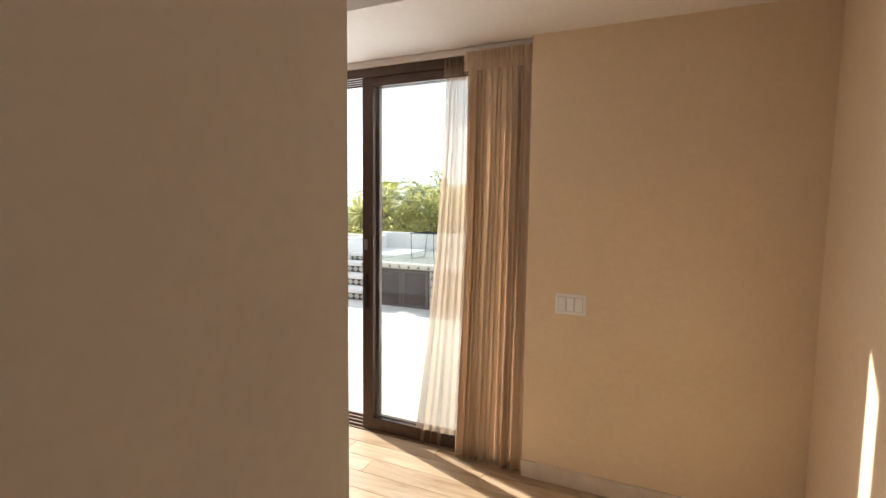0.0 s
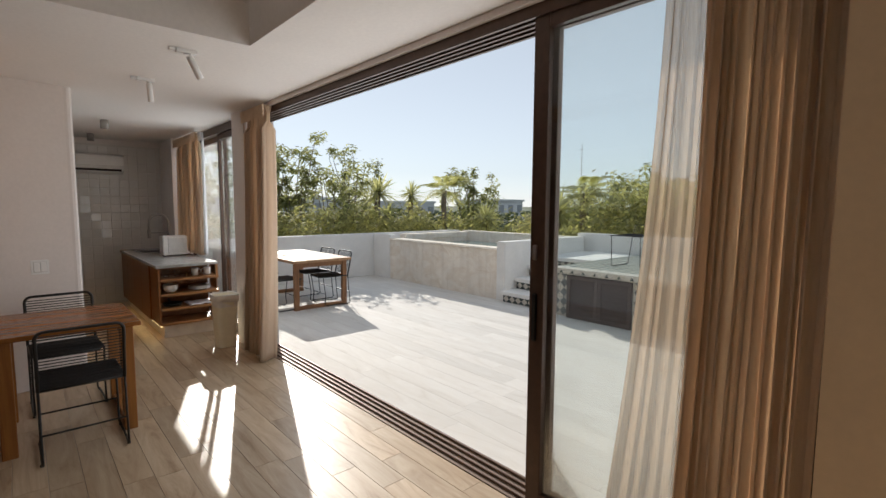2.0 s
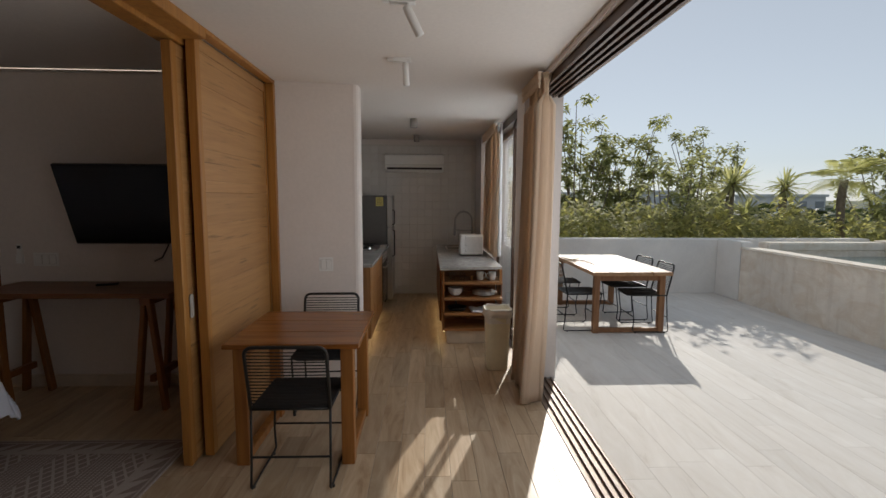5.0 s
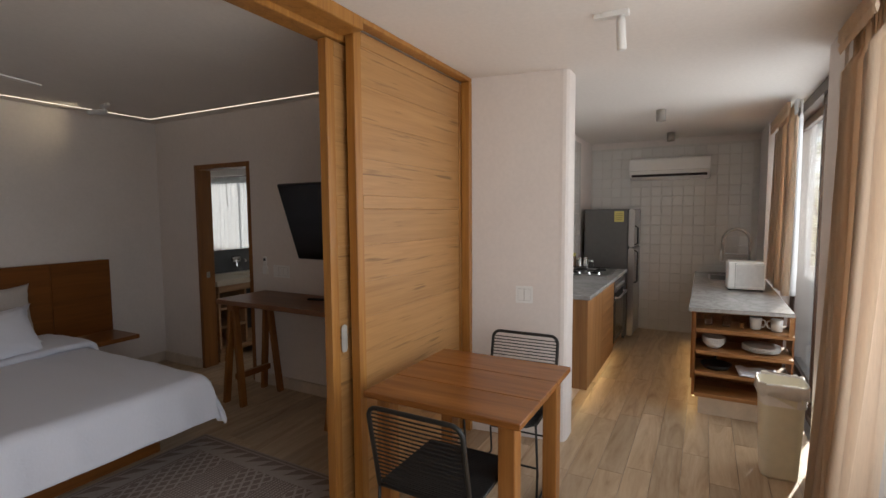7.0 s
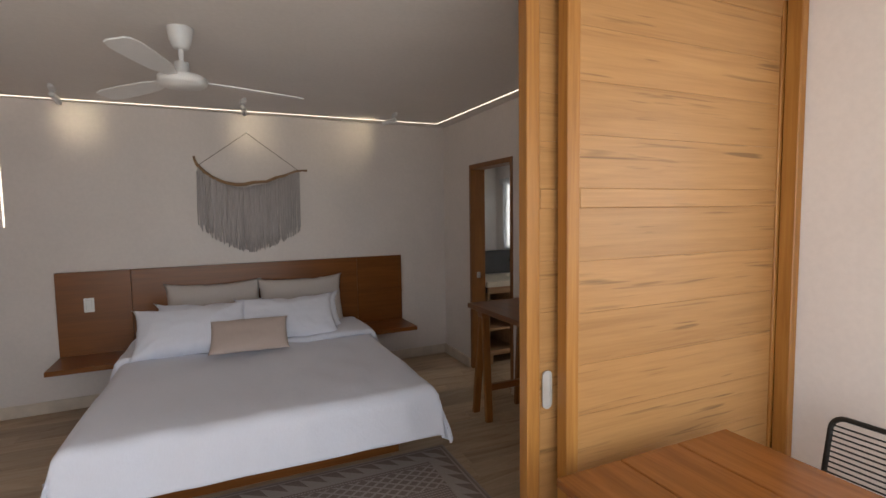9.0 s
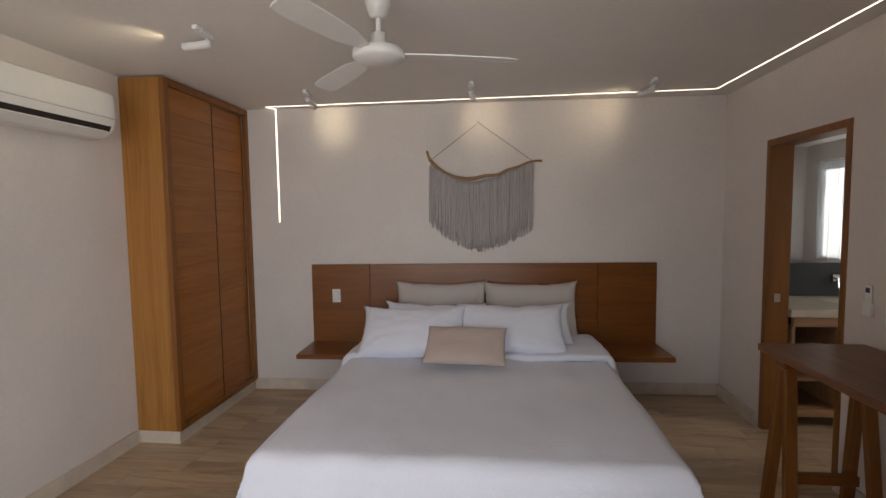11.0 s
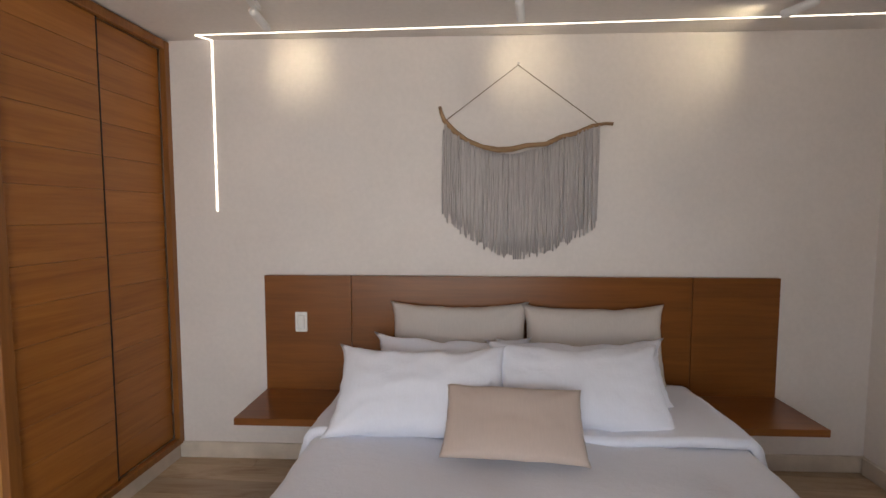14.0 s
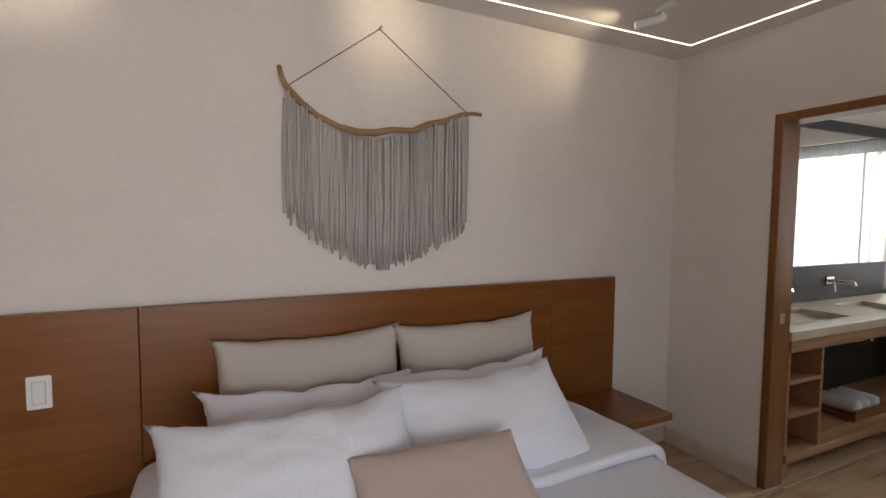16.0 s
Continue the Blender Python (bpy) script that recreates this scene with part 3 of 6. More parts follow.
ob = tagged(part("door_latch", box(-5.50, -5.46, DY0 + 0.045, DY0 + 0.050, 0.93, 0.99, 0.001), CHROME), "small steel latch plate on the bathroom door lining", "latch")

# terrace doors: head, sill with four tracks, leaves parked at the east end
YT = 2.71
bm = box(-5.50, -0.69, YT, YT + 0.215, 2.455, 2.499)
for k in range(5):
    y = YT + k * 0.049
    box(-5.50, -0.69, y, y + 0.018, 2.405, 2.455, bm=bm)
structure("window_head", bm, BRONZE, "brown aluminium head with four tracks", "window")
# dark sheet painted as the shade up between the tracks
structure("window_head_shade", box(-5.49, -0.70, YT + 0.02, YT + 0.21, 2.452, 2.4545), GAP)
structure("trim", box(-5.50, -0.69, YT - 0.03, YT - 0.001, 2.462, 2.499, 0.003), WHITE, "white plaster bead above the sliding doors", "trim")
bm = box(-5.50, -0.69, YT, YT + 0.215, -0.05, -0.010)
for k in range(5):
    y = YT + k * 0.049
    box(-5.50, -0.69, y, y + 0.017, -0.010, 0.006, 0.002, bm=bm)
structure("window_sill", bm, SILL, "brown aluminium sill with four tracks", "window")


def glass_leaf(name, x0, x1, y, group, handle=False, z1=2.44, stile=0.085):
    """A sliding glass leaf in a brown frame."""
    leaf = thing(name, pose(x0, y, 0.008), "brown aluminium sliding glass door, parked open" if handle else "brown aluminium sliding glass leaf", "window", group)
    w, h = x1 - x0, z1 - 0.03
    for a in (0.0, w - stile):
        part("stile", box(a, a + stile, -0.018, 0.018, 0, h, 0.003), BRONZE, leaf)
    for z0, z2 in ((0, 0.085), (h - 0.07, h)):
        part("rail", box(stile, w - stile, -0.017, 0.017, z0, z2, 0.002), BRONZE, leaf)
    g = part("pane", box(stile - 0.005, w - stile + 0.005, -0.003, 0.003, 0.08, h - 0.065), GLASS, leaf)
    g.visible_shadow = False
    if handle:
        part("handle", box(0.022, 0.052, -0.030, -0.018, 0.86, 1.10, 0.008, 2), BLACK_METAL, leaf, "black pull handle")
        lock = box(0.018, 0.046, -0.026, -0.018, 1.26, 1.335, 0.008, 2)
        part("lock", lock, STEEL, leaf, "steel lock plate")
    return leaf


glass_leaf("glass_door", -1.86, -0.70, YT + 0.033, "sliding terrace doors", True)
glass_leaf("glass_door", -1.84, -0.70, YT + 0.082, "sliding terrace doors")
# kitchen window
bm = box(-8.45, -5.865, 2.76, 2.90, 2.41, 2.499)
box(-8.45, -5.865, 2.76, 2.90, -0.012, 0.05, bm=bm)
structure("window_frame", bm, BRONZE, "brown aluminium frame of the kitchen window", "window")
glass_leaf("window_leaf", -6.875, -5.87, 2.80, "kitchen window leaves", False, 2.43, 0.05)
glass_leaf("window_leaf", -8.44, -6.82, 2.86, "kitchen window leaves", False, 2.43, 0.05)
# bathroom window
bm = box(-8.16, -8.09, -2.98, 0.2, 0.95, 1.0)
box(-8.16, -8.09, -2.98, 0.2, 2.2, 2.25, bm=bm)
for y in (-2.98, -1.9, -0.85, 0.15):
    box(-8.155, -8.095, y, y + 0.05, 1.0, 2.2, bm=bm)
structure("window_1", bm, BRONZE, "brown aluminium frame of the bathroom window", "window")
# skirting
sk = [(-5.395, -5.383, -3.05, DY0, 0), (-5.395, -5.383, DY1, -0.0, 0)]
for x0, x1, y0, y1, _ in sk:
    structure("baseboard", box(x0 - 0.012, x1, y0, y1, 0, 0.10, 0.003), BASE_STONE, "pale stone skirting", "skirting")
ob = structure("baseboard", box(-2.05, 2.1, 0, 0.014, 0, 0.10, 0.003), BASE_STONE, "pale stone skirting", "skirting")
ob.matrix_basis = BW
structure("baseboard", box(-1.014, -1.0, -1.83, 0.40, 0, 0.10, 0.003), BASE_STONE, "pale stone skirting", "skirting")
structure("baseboard", box(-0.69, 0.66, 2.625, 2.64, 0, 0.10, 0.003), BASE_STONE, "pale stone skirting", "skirting")


# ---- curtains ----
def curtain(name, x0, x1, y, z0, z1, folds, amp, material, label, flare=(0.0, 0.0), header=0.10, seed=1, deep=0.0):
    """Hanging cloth with gathered header; flare widens the foot to either side."""
    rnd = random.Random(seed)
    bm = bmesh.new()
    nu, nv = folds * 8, 34
    phase = [rnd.uniform(-0.5, 0.5) for _ in range(folds + 2)]
    size = [rnd.uniform(0.35, 1.4) for _ in range(folds + 2)]
    grid = []
    for j in range(nv + 1):
        q = j / nv
        z = z0 + (z1 - z0) * (1 - q) if j else z1
        row = []
        down = (z1 - z) / (z1 - z0)
        tight = 1.0 if z1 - z > header else 0.45 + 0.3 * abs((z1 - z) / header - 0.5)
        if abs(z1 - z - header) < (z1 - z0) / nv * 0.6:
            tight = 0.3
        for i in range(nu + 1):
            s = i / nu
            k = s * folds
            n = int(k)
            k += 0.55 * noise.noise(Vector((s * folds * 0.45, down * 0.5, seed)))
            a = 2 * math.pi * k + phase[n] * math.sin(math.pi * (k - n)) * 1.5
            wob = 0.35 * math.sin(3.1 * down + phase[n] * 6)
            x = x0 - flare[0] * down ** 1.6 + (x1 - x0 + (flare[0] + flare[1]) * down ** 1.6) * s + 0.25 * amp * math.sin(2 * a + wob)
            yy = y + amp * size[n] * tight * math.sin(a + wob) + 0.4 * amp * math.sin(0.5 * a + 2 * down) * down - deep * down ** 2
            row.append(bm.verts.new((x, yy, z)))
        grid.append(row)
    for a, b in zip(grid, grid[1:]):
        for i in range(nu):
            bm.faces.new((a[i], b[i], b[i + 1], a[i + 1]))
    ob = tagged(part(name, bm, material, None, "", True), label, "curtain")
    hd = bmesh.new()
    n = int((x1 - x0) / 0.0045)
    rows = []
    for z, k in ((z1, 1.0), (z1 - 0.022, 0.75), (z1 - 0.05, 1.0), (z1 - 0.062, 0.25), (z1 - 0.085, 0.7), (z1 - 0.11, 0.2)):
        rows.append([hd.verts.new((x0 - 0.01 + (x1 - x0 + 0.02) * i / n, y - min(amp, 0.04) * 1.1 - 0.014 + 0.015 * k * math.sin(i * 1.45 + 1.2 * math.sin(i * 0.31 + seed)), z)) for i in range(n + 1)])
    for a, b in zip(rows, rows[1:]):
        for i in range(n):
            hd.faces.new((a[i], b[i], b[i + 1], a[i + 1]))
    part("heading", hd, material, ob, "gathered pleated heading", True)
    so = ob.modifiers.new("thickness", "SOLIDIFY")
    so.thickness = 0.003
    return ob


curtain("curtain", -1.085, -0.70, 2.69, 0.012, 2.462, 12, 0.024, LINEN, "gathered beige linen curtain beside the terrace doors", (0.05, 0.0), 0.11, 4, 0.02)
curtain("sheer_curtain", -1.245, -1.05, 2.73, 0.014, 2.458, 6, 0.012, SHEER, "sheer beige voile edge hanging beside the linen curtain", (0.21, 0.0), 0.11, 7)
curtain("curtain", -5.488, -4.90, 2.668, 0.012, 2.46, 9, 0.058, LINEN, "gathered beige linen curtain against the pillar", (0.0, -0.02), 0.11, 9, 0.04)
curtain("curtain", -8.40, -7.24, 2.675, 0.86, 2.46, 17, 0.04, LINEN, "gathered beige linen curtain at the kitchen window", (0.0, 0.02), 0.11, 12)
curtain("sheer_curtain", -7.26, -7.16, 2.70, 0.87, 2.46, 3, 0.02, VOILE, "white voile curtain at the kitchen window", (0.0, 0.0), 0.08, 13)
ob = curtain("sheer_curtain", -2.95, 0.15, 0.0, 0.9, 2.22, 30, 0.03, VOILE, "white voile curtain across the bathroom window", (0, 0), 0.06, 15)
ob.matrix_basis = pose(-7.98, 0, 0, 0, 0, 90)


# ---- bedroom ----
# bed: plinth, mattress, cover; headboard with two shelves on the wall
bed = thing("bed", pose(-3.325, -1.80, 0.0), "wide double bed on a brown plinth with a white cover", "bed")
part("base", box(-0.842, 0.842, -1.10, 0.70, 0.0, 0.235, 0.006), WALNUT, bed, "brown wooden plinth")
part("mattress", box(-0.92, 0.85, -1.10, 0.95, 0.236, 0.50, 0.05, 3), DUVET, bed)


def cover(half, y0, y1, top, hang, grid_x, grid_y, seed, foot=True, wrinkle=0.012, flare=0.06, wide=0.07):
    """A cloth that lies on the bed and falls over its sides and foot, with soft folds."""
    bm = bmesh.new()
    off = Vector((seed * 3.1, seed * 1.7, seed))

    def fall(d, r=0.07):
        if d <= 0:
            return 0.0, 0.0
        arc = r * math.pi / 2
        if d < arc:
            return r * math.sin(d / r), r * (1 - math.cos(d / r))
        return r + (d - arc) * flare / 0.3, r + (d - arc)
    rows = []
    reach = half + hang
    for j in range(grid_y + 1):
        v = y0 + (y1 + (hang if foot else 0) - y0) * j / grid_y
        row = []
        for i in range(grid_x + 1):
            u = -reach + 2 * reach * i / grid_x
            ox, dx = fall(abs(u) - half)
            oy, dy = fall(v - y1) if foot else (0.0, 0.0)
            x = math.copysign(min(abs(u), half) + ox, u) - wide * max(0.0, min(1.0, -u / half)) ** 1.5
            y = min(v, y1) + oy if foot else v
            drop = max(dx, dy) + 0.25 * min(dx, dy)
            n1 = noise.noise(Vector((u * 2.2, v * 2.0, 0)) + off)
            n2 = noise.noise(Vector((u * 7.0, v * 4.0, 3)) + off)
            fold = noise.noise(Vector((v * 6.0 if dx > dy else u * 6.0, drop * 1.2, 7)) + off)
            hung = min(1.0, drop / 0.15)
            x += math.copysign(fold * 0.035 * hung, u) if dx > 0 else 0
            y += fold * 0.035 * hung if dy > 0 else 0
            z = top - drop + (n1 * 1.3 * wrinkle + n2 * 0.6 * wrinkle) * (1 - 0.5 * hung) + 0.02 * fold * hung
            row.append(bm.verts.new((x, y, max(z, 0.035))))
        rows.append(row)
    for a, b in zip(rows, rows[1:]):
        for i in range(grid_x):
            bm.faces.new((a[i], a[i + 1], b[i + 1], b[i]))
    return bm


for nm, bm, lab, th in (("cover", cover(0.845, -0.62, 0.985, 0.545, 0.315, 110, 116, 2, True, 0.014, 0.08), "white cotton cover hanging over the sides", 0.02),
                        ("folded_sheet", cover(0.865, -1.05, -0.37, 0.580, 0.19, 110, 46, 5, False, 0.024, 0.10), "white sheet folded back below the pillows", 0.042)):
    ob = part(nm, bm, DUVET, bed, lab, True)
    so = ob.modifiers.new("thickness", "SOLIDIFY")
    so.thickness, so.offset = th, -1


def pillow(name, w, h, d, m, material, label, group, seed, ears=0.03, slump=0.0):
    """A stuffed pillow standing on its long edge: x wide, z high; creases run in from its corners and seam."""
    bm = bmesh.new()
    n, k = 44, 30
    off = Vector((seed * 5.3, seed * 2.9, seed))
    soft = {"cushion": 0.3}.get(name, 0.55 if material is GREY_COTTON else 1.0)
    sides = []
    for sgn in (1, -1):
        rows = []
        for j in range(k + 1):
            b = -1 + 2 * j / k
            row = []
            for i in range(n + 1):
                a = -1 + 2 * i / n
                t = max(0.0, (1 - abs(a) ** 4.4) * (1 - abs(b) ** 3.4)) ** 0.52
                pull = 1 - 0.035 * (1 - abs(a) ** 2) * abs(b) ** 3 + ears * (abs(a * b)) ** 5
                pul2 = 1 - 0.030 * (1 - abs(b) ** 2) * abs(a) ** 3 + ears * (abs(a * b)) ** 5
                wr = noise.noise(Vector((a * 2.2, b * 1.8, sgn)) + off) * 0.011 + noise.noise(Vector((a * 5, b * 4, sgn)) + off) * 0.006
                ang = math.atan2(1.02 - abs(b), 1.02 - abs(a))
                near = max(0.0, 1 - math.hypot(1 - abs(a), 1 - abs(b)) / 0.85)
                wr += 0.020 * near * noise.noise(Vector((ang * 4.5, math.copysign(1, a) * 3, math.copysign(1, b) * 5)) + off)
                wr += 0.010 * max(0.0, abs(b) - 0.55) * 2 * noise.noise(Vector((a * 11, b * 1.5, 4 + sgn)) + off)
                wr *= soft
                z = (b * h / 2) * pull - slump * (1 - a * a) * (b + 1) * 0.5 + 0.014 * soft * noise.noise(Vector((a * 3.4, b * 1.2, 9)) + off) + 0.006 * soft * abs(b) ** 4 * noise.noise(Vector((a * 12, b, 2)) + off)
                x = a * w / 2 * pul2 + 0.008 * soft * abs(a) ** 4 * noise.noise(Vector((a, b * 6, 5)) + off)
                row.append((x, sgn * (d / 2 * t + wr * min(1.0, t * 1.4)), z + h / 2))
            rows.append(row)
        sides.append(rows)
    front = [[bm.verts.new(p) for p in row] for row in sides[0]]
    back = [[front[j][i] if i in (0, n) or j in (0, k) else bm.verts.new(sides[1][j][i]) for i in range(n + 1)] for j in range(k + 1)]
    for j in range(k):
        for i in range(n):
            bm.faces.new((front[j][i + 1], front[j][i], front[j + 1][i], front[j + 1][i + 1]))
            bm.faces.new((back[j][i], back[j][i + 1], back[j + 1][i + 1], back[j + 1][i]))
    ob = part(name, bm, material, None, "", True)
    ob.matrix_basis = m
    return tagged(ob, label, "pillow" if name == "pillow" else "cushion", group)


g = "pillows on the bed"
pillow("pillow", 0.76, 0.46, 0.15, pose(-3.045, -2.80, 0.555, 14, 0, 1), GREY_COTTON, "grey-beige linen pillow leaning on the headboard", g, 1, 0.05, 0.015)
pillow("pillow", 0.76, 0.45, 0.15, pose(-3.80, -2.81, 0.555, 13, 0, 2), GREY_COTTON, "grey-beige linen pillow leaning on the headboard", g, 2, 0.05, 0.01)
pillow("pillow", 0.78, 0.345, 0.17, pose(-3.02, -2.52, 0.565, 35, -1, 2), DUVET, "white cotton pillow behind another", g, 3, 0.10, 0.02)
pillow("pillow", 0.80, 0.345, 0.17, pose(-3.69, -2.51, 0.565, 35, 1, 1), DUVET, "white cotton pillow behind another", g, 4, 0.10, 0.02)
pillow("pillow", 0.77, 0.43, 0.19, pose(-2.90, -2.14, 0.570, 47, 1, 1), DUVET, "plump white cotton pillow in front", g, 5, 0.08, 0.03)
pillow("pillow", 0.78, 0.43, 0.19, pose(-3.625, -2.23, 0.570, 46, -1, 3), DUVET, "plump white cotton pillow in front", g, 6, 0.08, 0.03)
pillow("cushion", 0.555, 0.33, 0.085, pose(-3.292, -1.925, 0.588, 56, 0, -3), PINK_LINEN, "small pale pink linen cushion on the bed", g, 7, 0.02, 0.0)

hb = thing("headboard", BW @ pose(0, 0, 0), "long red-brown wooden headboard with two floating shelves", "headboard")
for x0, x1 in ((-1.49, -1.005), (-1.002, 0.967), (0.970, 1.49)):
    part("panel", box(x0, x1, 0.012, 0.050, 0.42, 1.15, 0.002), WALNUT, hb)
for x0, x1 in ((-1.49, -0.90), (0.90, 1.49)):
    part("shelf", box(x0, x1, 0.0505, 0.475, 0.424, 0.462, 0.003), WALNUT, hb)


KEY_GAP = plain("grey_key_gap", (0.56, 0.54, 0.51), 0.6)


def switch_plate(name, w, h, n, m, label):
    """A wall plate with n rocker keys, lying in x and z, facing y."""
    ob = thing(name, m, label, "switch")
    part("plate", box(-w / 2, w / 2, 0, 0.008, -h / 2, h / 2, 0.003, 2), WHITE_PLASTIC, ob)
    k = (w - 0.03) / n
    for i in range(n):
        part("gap", box(-w / 2 + 0.015 + i * k + 0.0005, -w / 2 + 0.015 + (i + 1) * k - 0.0005, 0.0075, 0.0086, -h * 0.33 - 0.0025, h * 0.33 + 0.0025), KEY_GAP, ob)
        part("key", box(-w / 2 + 0.015 + i * k + 0.003, -w / 2 + 0.015 + (i + 1) * k - 0.003, 0.008, 0.012, -h * 0.33, h * 0.33, 0.002), WHITE_PLASTIC, ob)
    return ob


switch_plate("light_switch", 0.072, 0.118, 1, BW @ pose(1.27, 0.050, 0.873), "white single light switch on the headboard")
switch_plate("light_switch", 0.165, 0.115, 3, pose(-0.44, 2.64, 1.042, 0, 0, 180), "white triple light switch on the cream wall")
switch_plate("light_switch", 0.118, 0.118, 2, pose(-5.502, 0.965, 1.01, 0, 0, -81), "white double light switch on the short wall")
switch_plate("wall_socket", 0.20, 0.11, 3, pose(-5.41, -1.27, 1.062, 0, 0, -90), "white socket plate on the wall above the desk")
rm_ = thing("remote_control", pose(-5.41, -1.47, 1.03, 0, 0, -90), "white remote control in a holder on the wall", "remote control")
part("holder", box(-0.028, 0.028, 0, 0.02, 0, 0.07, 0.003), WHITE_PLASTIC, rm_)
part("body", box(-0.022, 0.022, 0.004, 0.016, 0.02, 0.16, 0.004), WHITE_PLASTIC, rm_)
part("display", box(-0.014, 0.014, 0.016, 0.0175, 0.12, 0.145), SLATE, rm_, "grey display")

# wall hanging: bent driftwood with a yarn fringe
wh = thing("wall_hanging", BW @ pose(0, 0.03, 0), "grey yarn fringe hanging from a bent driftwood branch", "wall hanging")
stick = [(0.445, 2.128), (0.437, 2.09), (0.42, 2.05), (0.36, 1.985), (0.29, 1.935), (0.20, 1.897), (0.11, 1.880), (0.03, 1.884), (-0.05, 1.905), (-0.16, 1.912), (-0.24, 1.948), (-0.33, 1.972), (-0.42, 2.012), (-0.49, 2.024), (-0.535, 2.022)]
part("branch", tube([(x, 0.004 * math.sin(9 * x), z) for x, z in stick], [0.009 + 0.004 * math.sin(7 * i) ** 2 + (0.004 if 2 < i < 11 else 0) for i in range(len(stick))], 9), DRIFT, wh, "bent driftwood branch", True)
part("cord", tube([(0.41, 0.0, 2.05), (0.0, -0.012, 2.358), (-0.455, 0.0, 2.022)], 0.0028, 6), CORD, wh, "thin jute cord")
part("nail", lathe([(0.004, -0.03), (0.004, 0.01), (0.007, 0.01), (0.007, 0.013)], 10), STEEL, wh).matrix_basis = pose(0, 0, 2.36, -90)


def stick_z(x):
    for (xa, za), (xb, zb) in zip(stick[2:], stick[3:]):
        if xb <= x <= xa:
            return zb + (za - zb) * (x - xb) / (xa - xb)
    return 2.0


rnd = random.Random(5)
fr = bmesh.new()
nstr = 150
for i in range(nstr):
    x = 0.428 - 0.885 * i / (nstr - 1)
    top = stick_z(x) - 0.002 - 0.03 * max(0.0, 1 - abs(x + 0.02) / 0.3)
    dip = 1.275 + (0.23 if x > 0 else 0.19) * abs((x + 0.01) / 0.44) ** 1.6 + rnd.uniform(-0.035, 0.035)
    xs, ph = rnd.uniform(-0.008, 0.008), rnd.uniform(0, 6)
    y = rnd.choice((-0.016, -0.010, -0.004, 0.002)) + rnd.uniform(-0.003, 0.003)
    pts = [(x + xs * t * t + 0.0025 * math.sin(ph + 5 * t), y + 0.006 * (1 - t), top + (dip - top) * t) for t in (0, 0.06, 0.3, 0.55, 0.8, 1.0)]
    tube(pts, [0.0046, 0.0048, 0.005, 0.0053, 0.0058, 0.004], 5, fr)
part("fringe", fr, YARN, wh, "grey yarn fringe cut to a point", True)

# light lines let into the ceiling and the wall
line = prism([(-1.537, -2.867), (-5.234, -2.855), (-5.238, -2.850), (-1.537, -2.861)], H2 - 0.004, H2 - 0.001)
merge(line, prism([(-5.239, -2.849), (-5.318, 0.34), (-5.313, 0.34), (-5.233, -2.849)], H2 - 0.004, H2 - 0.001))
structure("ceiling_light_line", line, LED_WHITE, "thin white light line let into the bedroom ceiling", "light")
led2 = structure("wall_light_line", merge(prism([(1.782, 0.0), (1.836, 0.080), (1.842, 0.078), (1.791, 0.0)], H2 - 0.004, H2 - 0.001), box(1.781, 1.790, 0.0, 0.004, 1.53, H2 - 0.004)), LED_WHITE, "thin white light line running down the wall", "light")
led2.matrix_basis = BW


# ---- spotlights, fan, air conditioners ----
def track_spot(x, y, zc, aim, label, energy=0.0, blend=1.0, spread=95, turn=0.0):
    """A ceiling spot: flat base, joint and slim barrel that points along aim."""
    ob = thing("ceiling_spotlight", pose(x, y, zc), label, "spotlight", "ceiling spotlights")
    d = Vector(aim).normalized()
    spin = pose(0, 0, 0, 0, 0, turn)
    for nm, bm in (("base", box(-0.075, 0.045, -0.02, 0.02, -0.026, 0.0, 0.003)), ("adapter", box(0.046, 0.082, -0.014, 0.014, -0.022, 0.0, 0.003))):
        bm.transform(spin)
        part(nm, bm, WHITE_PLASTIC, ob)
    p = spin @ Vector((-0.04, 0, -0.055))
    part("joint", tube([(p.x, p.y, -0.02), p], 0.009, 10), WHITE_PLASTIC, ob)
    ends = [p - d * 0.02, p + d * 0.125]
    part("barrel", tube([ends[0], p, p + d * 0.12, ends[1]], [0.018, 0.021, 0.021, 0.0195], 16), WHITE_PLASTIC, ob, "", True)
    part("lens", lathe([(0.0, 0), (0.015, 0), (0.015, 0.001), (0.0, 0.001)], 14), LED_WHITE if energy else WHITE_PLASTIC, ob).matrix_basis = Matrix.Translation(ends[1] + d * 0.0005) @ d.to_track_quat("Z", "Y").to_matrix().to_4x4()
    if energy:
        lamp = new("spot_light", bpy.data.lights.new("spot_light", "SPOT"))
        lamp.data.energy, lamp.data.spot_size, lamp.data.spot_blend, lamp.data.shadow_soft_size, lamp.data.color = energy, radians(spread), blend, 0.015, (1.0, 0.84, 0.56)
        tip = Vector((x, y, zc)) + ends[1] + d * 0.01
        lamp.matrix_world = look(tip, tip + d)
    return ob


lab = "white adjustable ceiling spotlight"
track_spot(-2.08, -2.44, H2, (-0.03, -0.54, -0.12), lab + " lit towards the bed wall", 1.15, spread=80, turn=100)
track_spot(-3.338, -2.42, H2, (-0.08, -0.56, -0.12), lab + " lit towards the bed wall", 1.15, spread=78, turn=95)
track_spot(-4.66, -2.52, H2, (0.38, -0.46, -0.07), lab + " lit towards the bed wall", 1.2, spread=112, turn=80)
track_spot(-2.03, -1.20, H2, (0.90, 0.10, -0.10), lab + " near the wardrobe", 1.6, turn=95)
track_spot(-3.80, 1.69, H1, (-0.10, 0.42, -0.80), lab + " over the dining table", turn=-90)
track_spot(-4.77, 1.635, H1, (0.0, 0.05, -1.0), lab + " over the dining table", turn=-90)
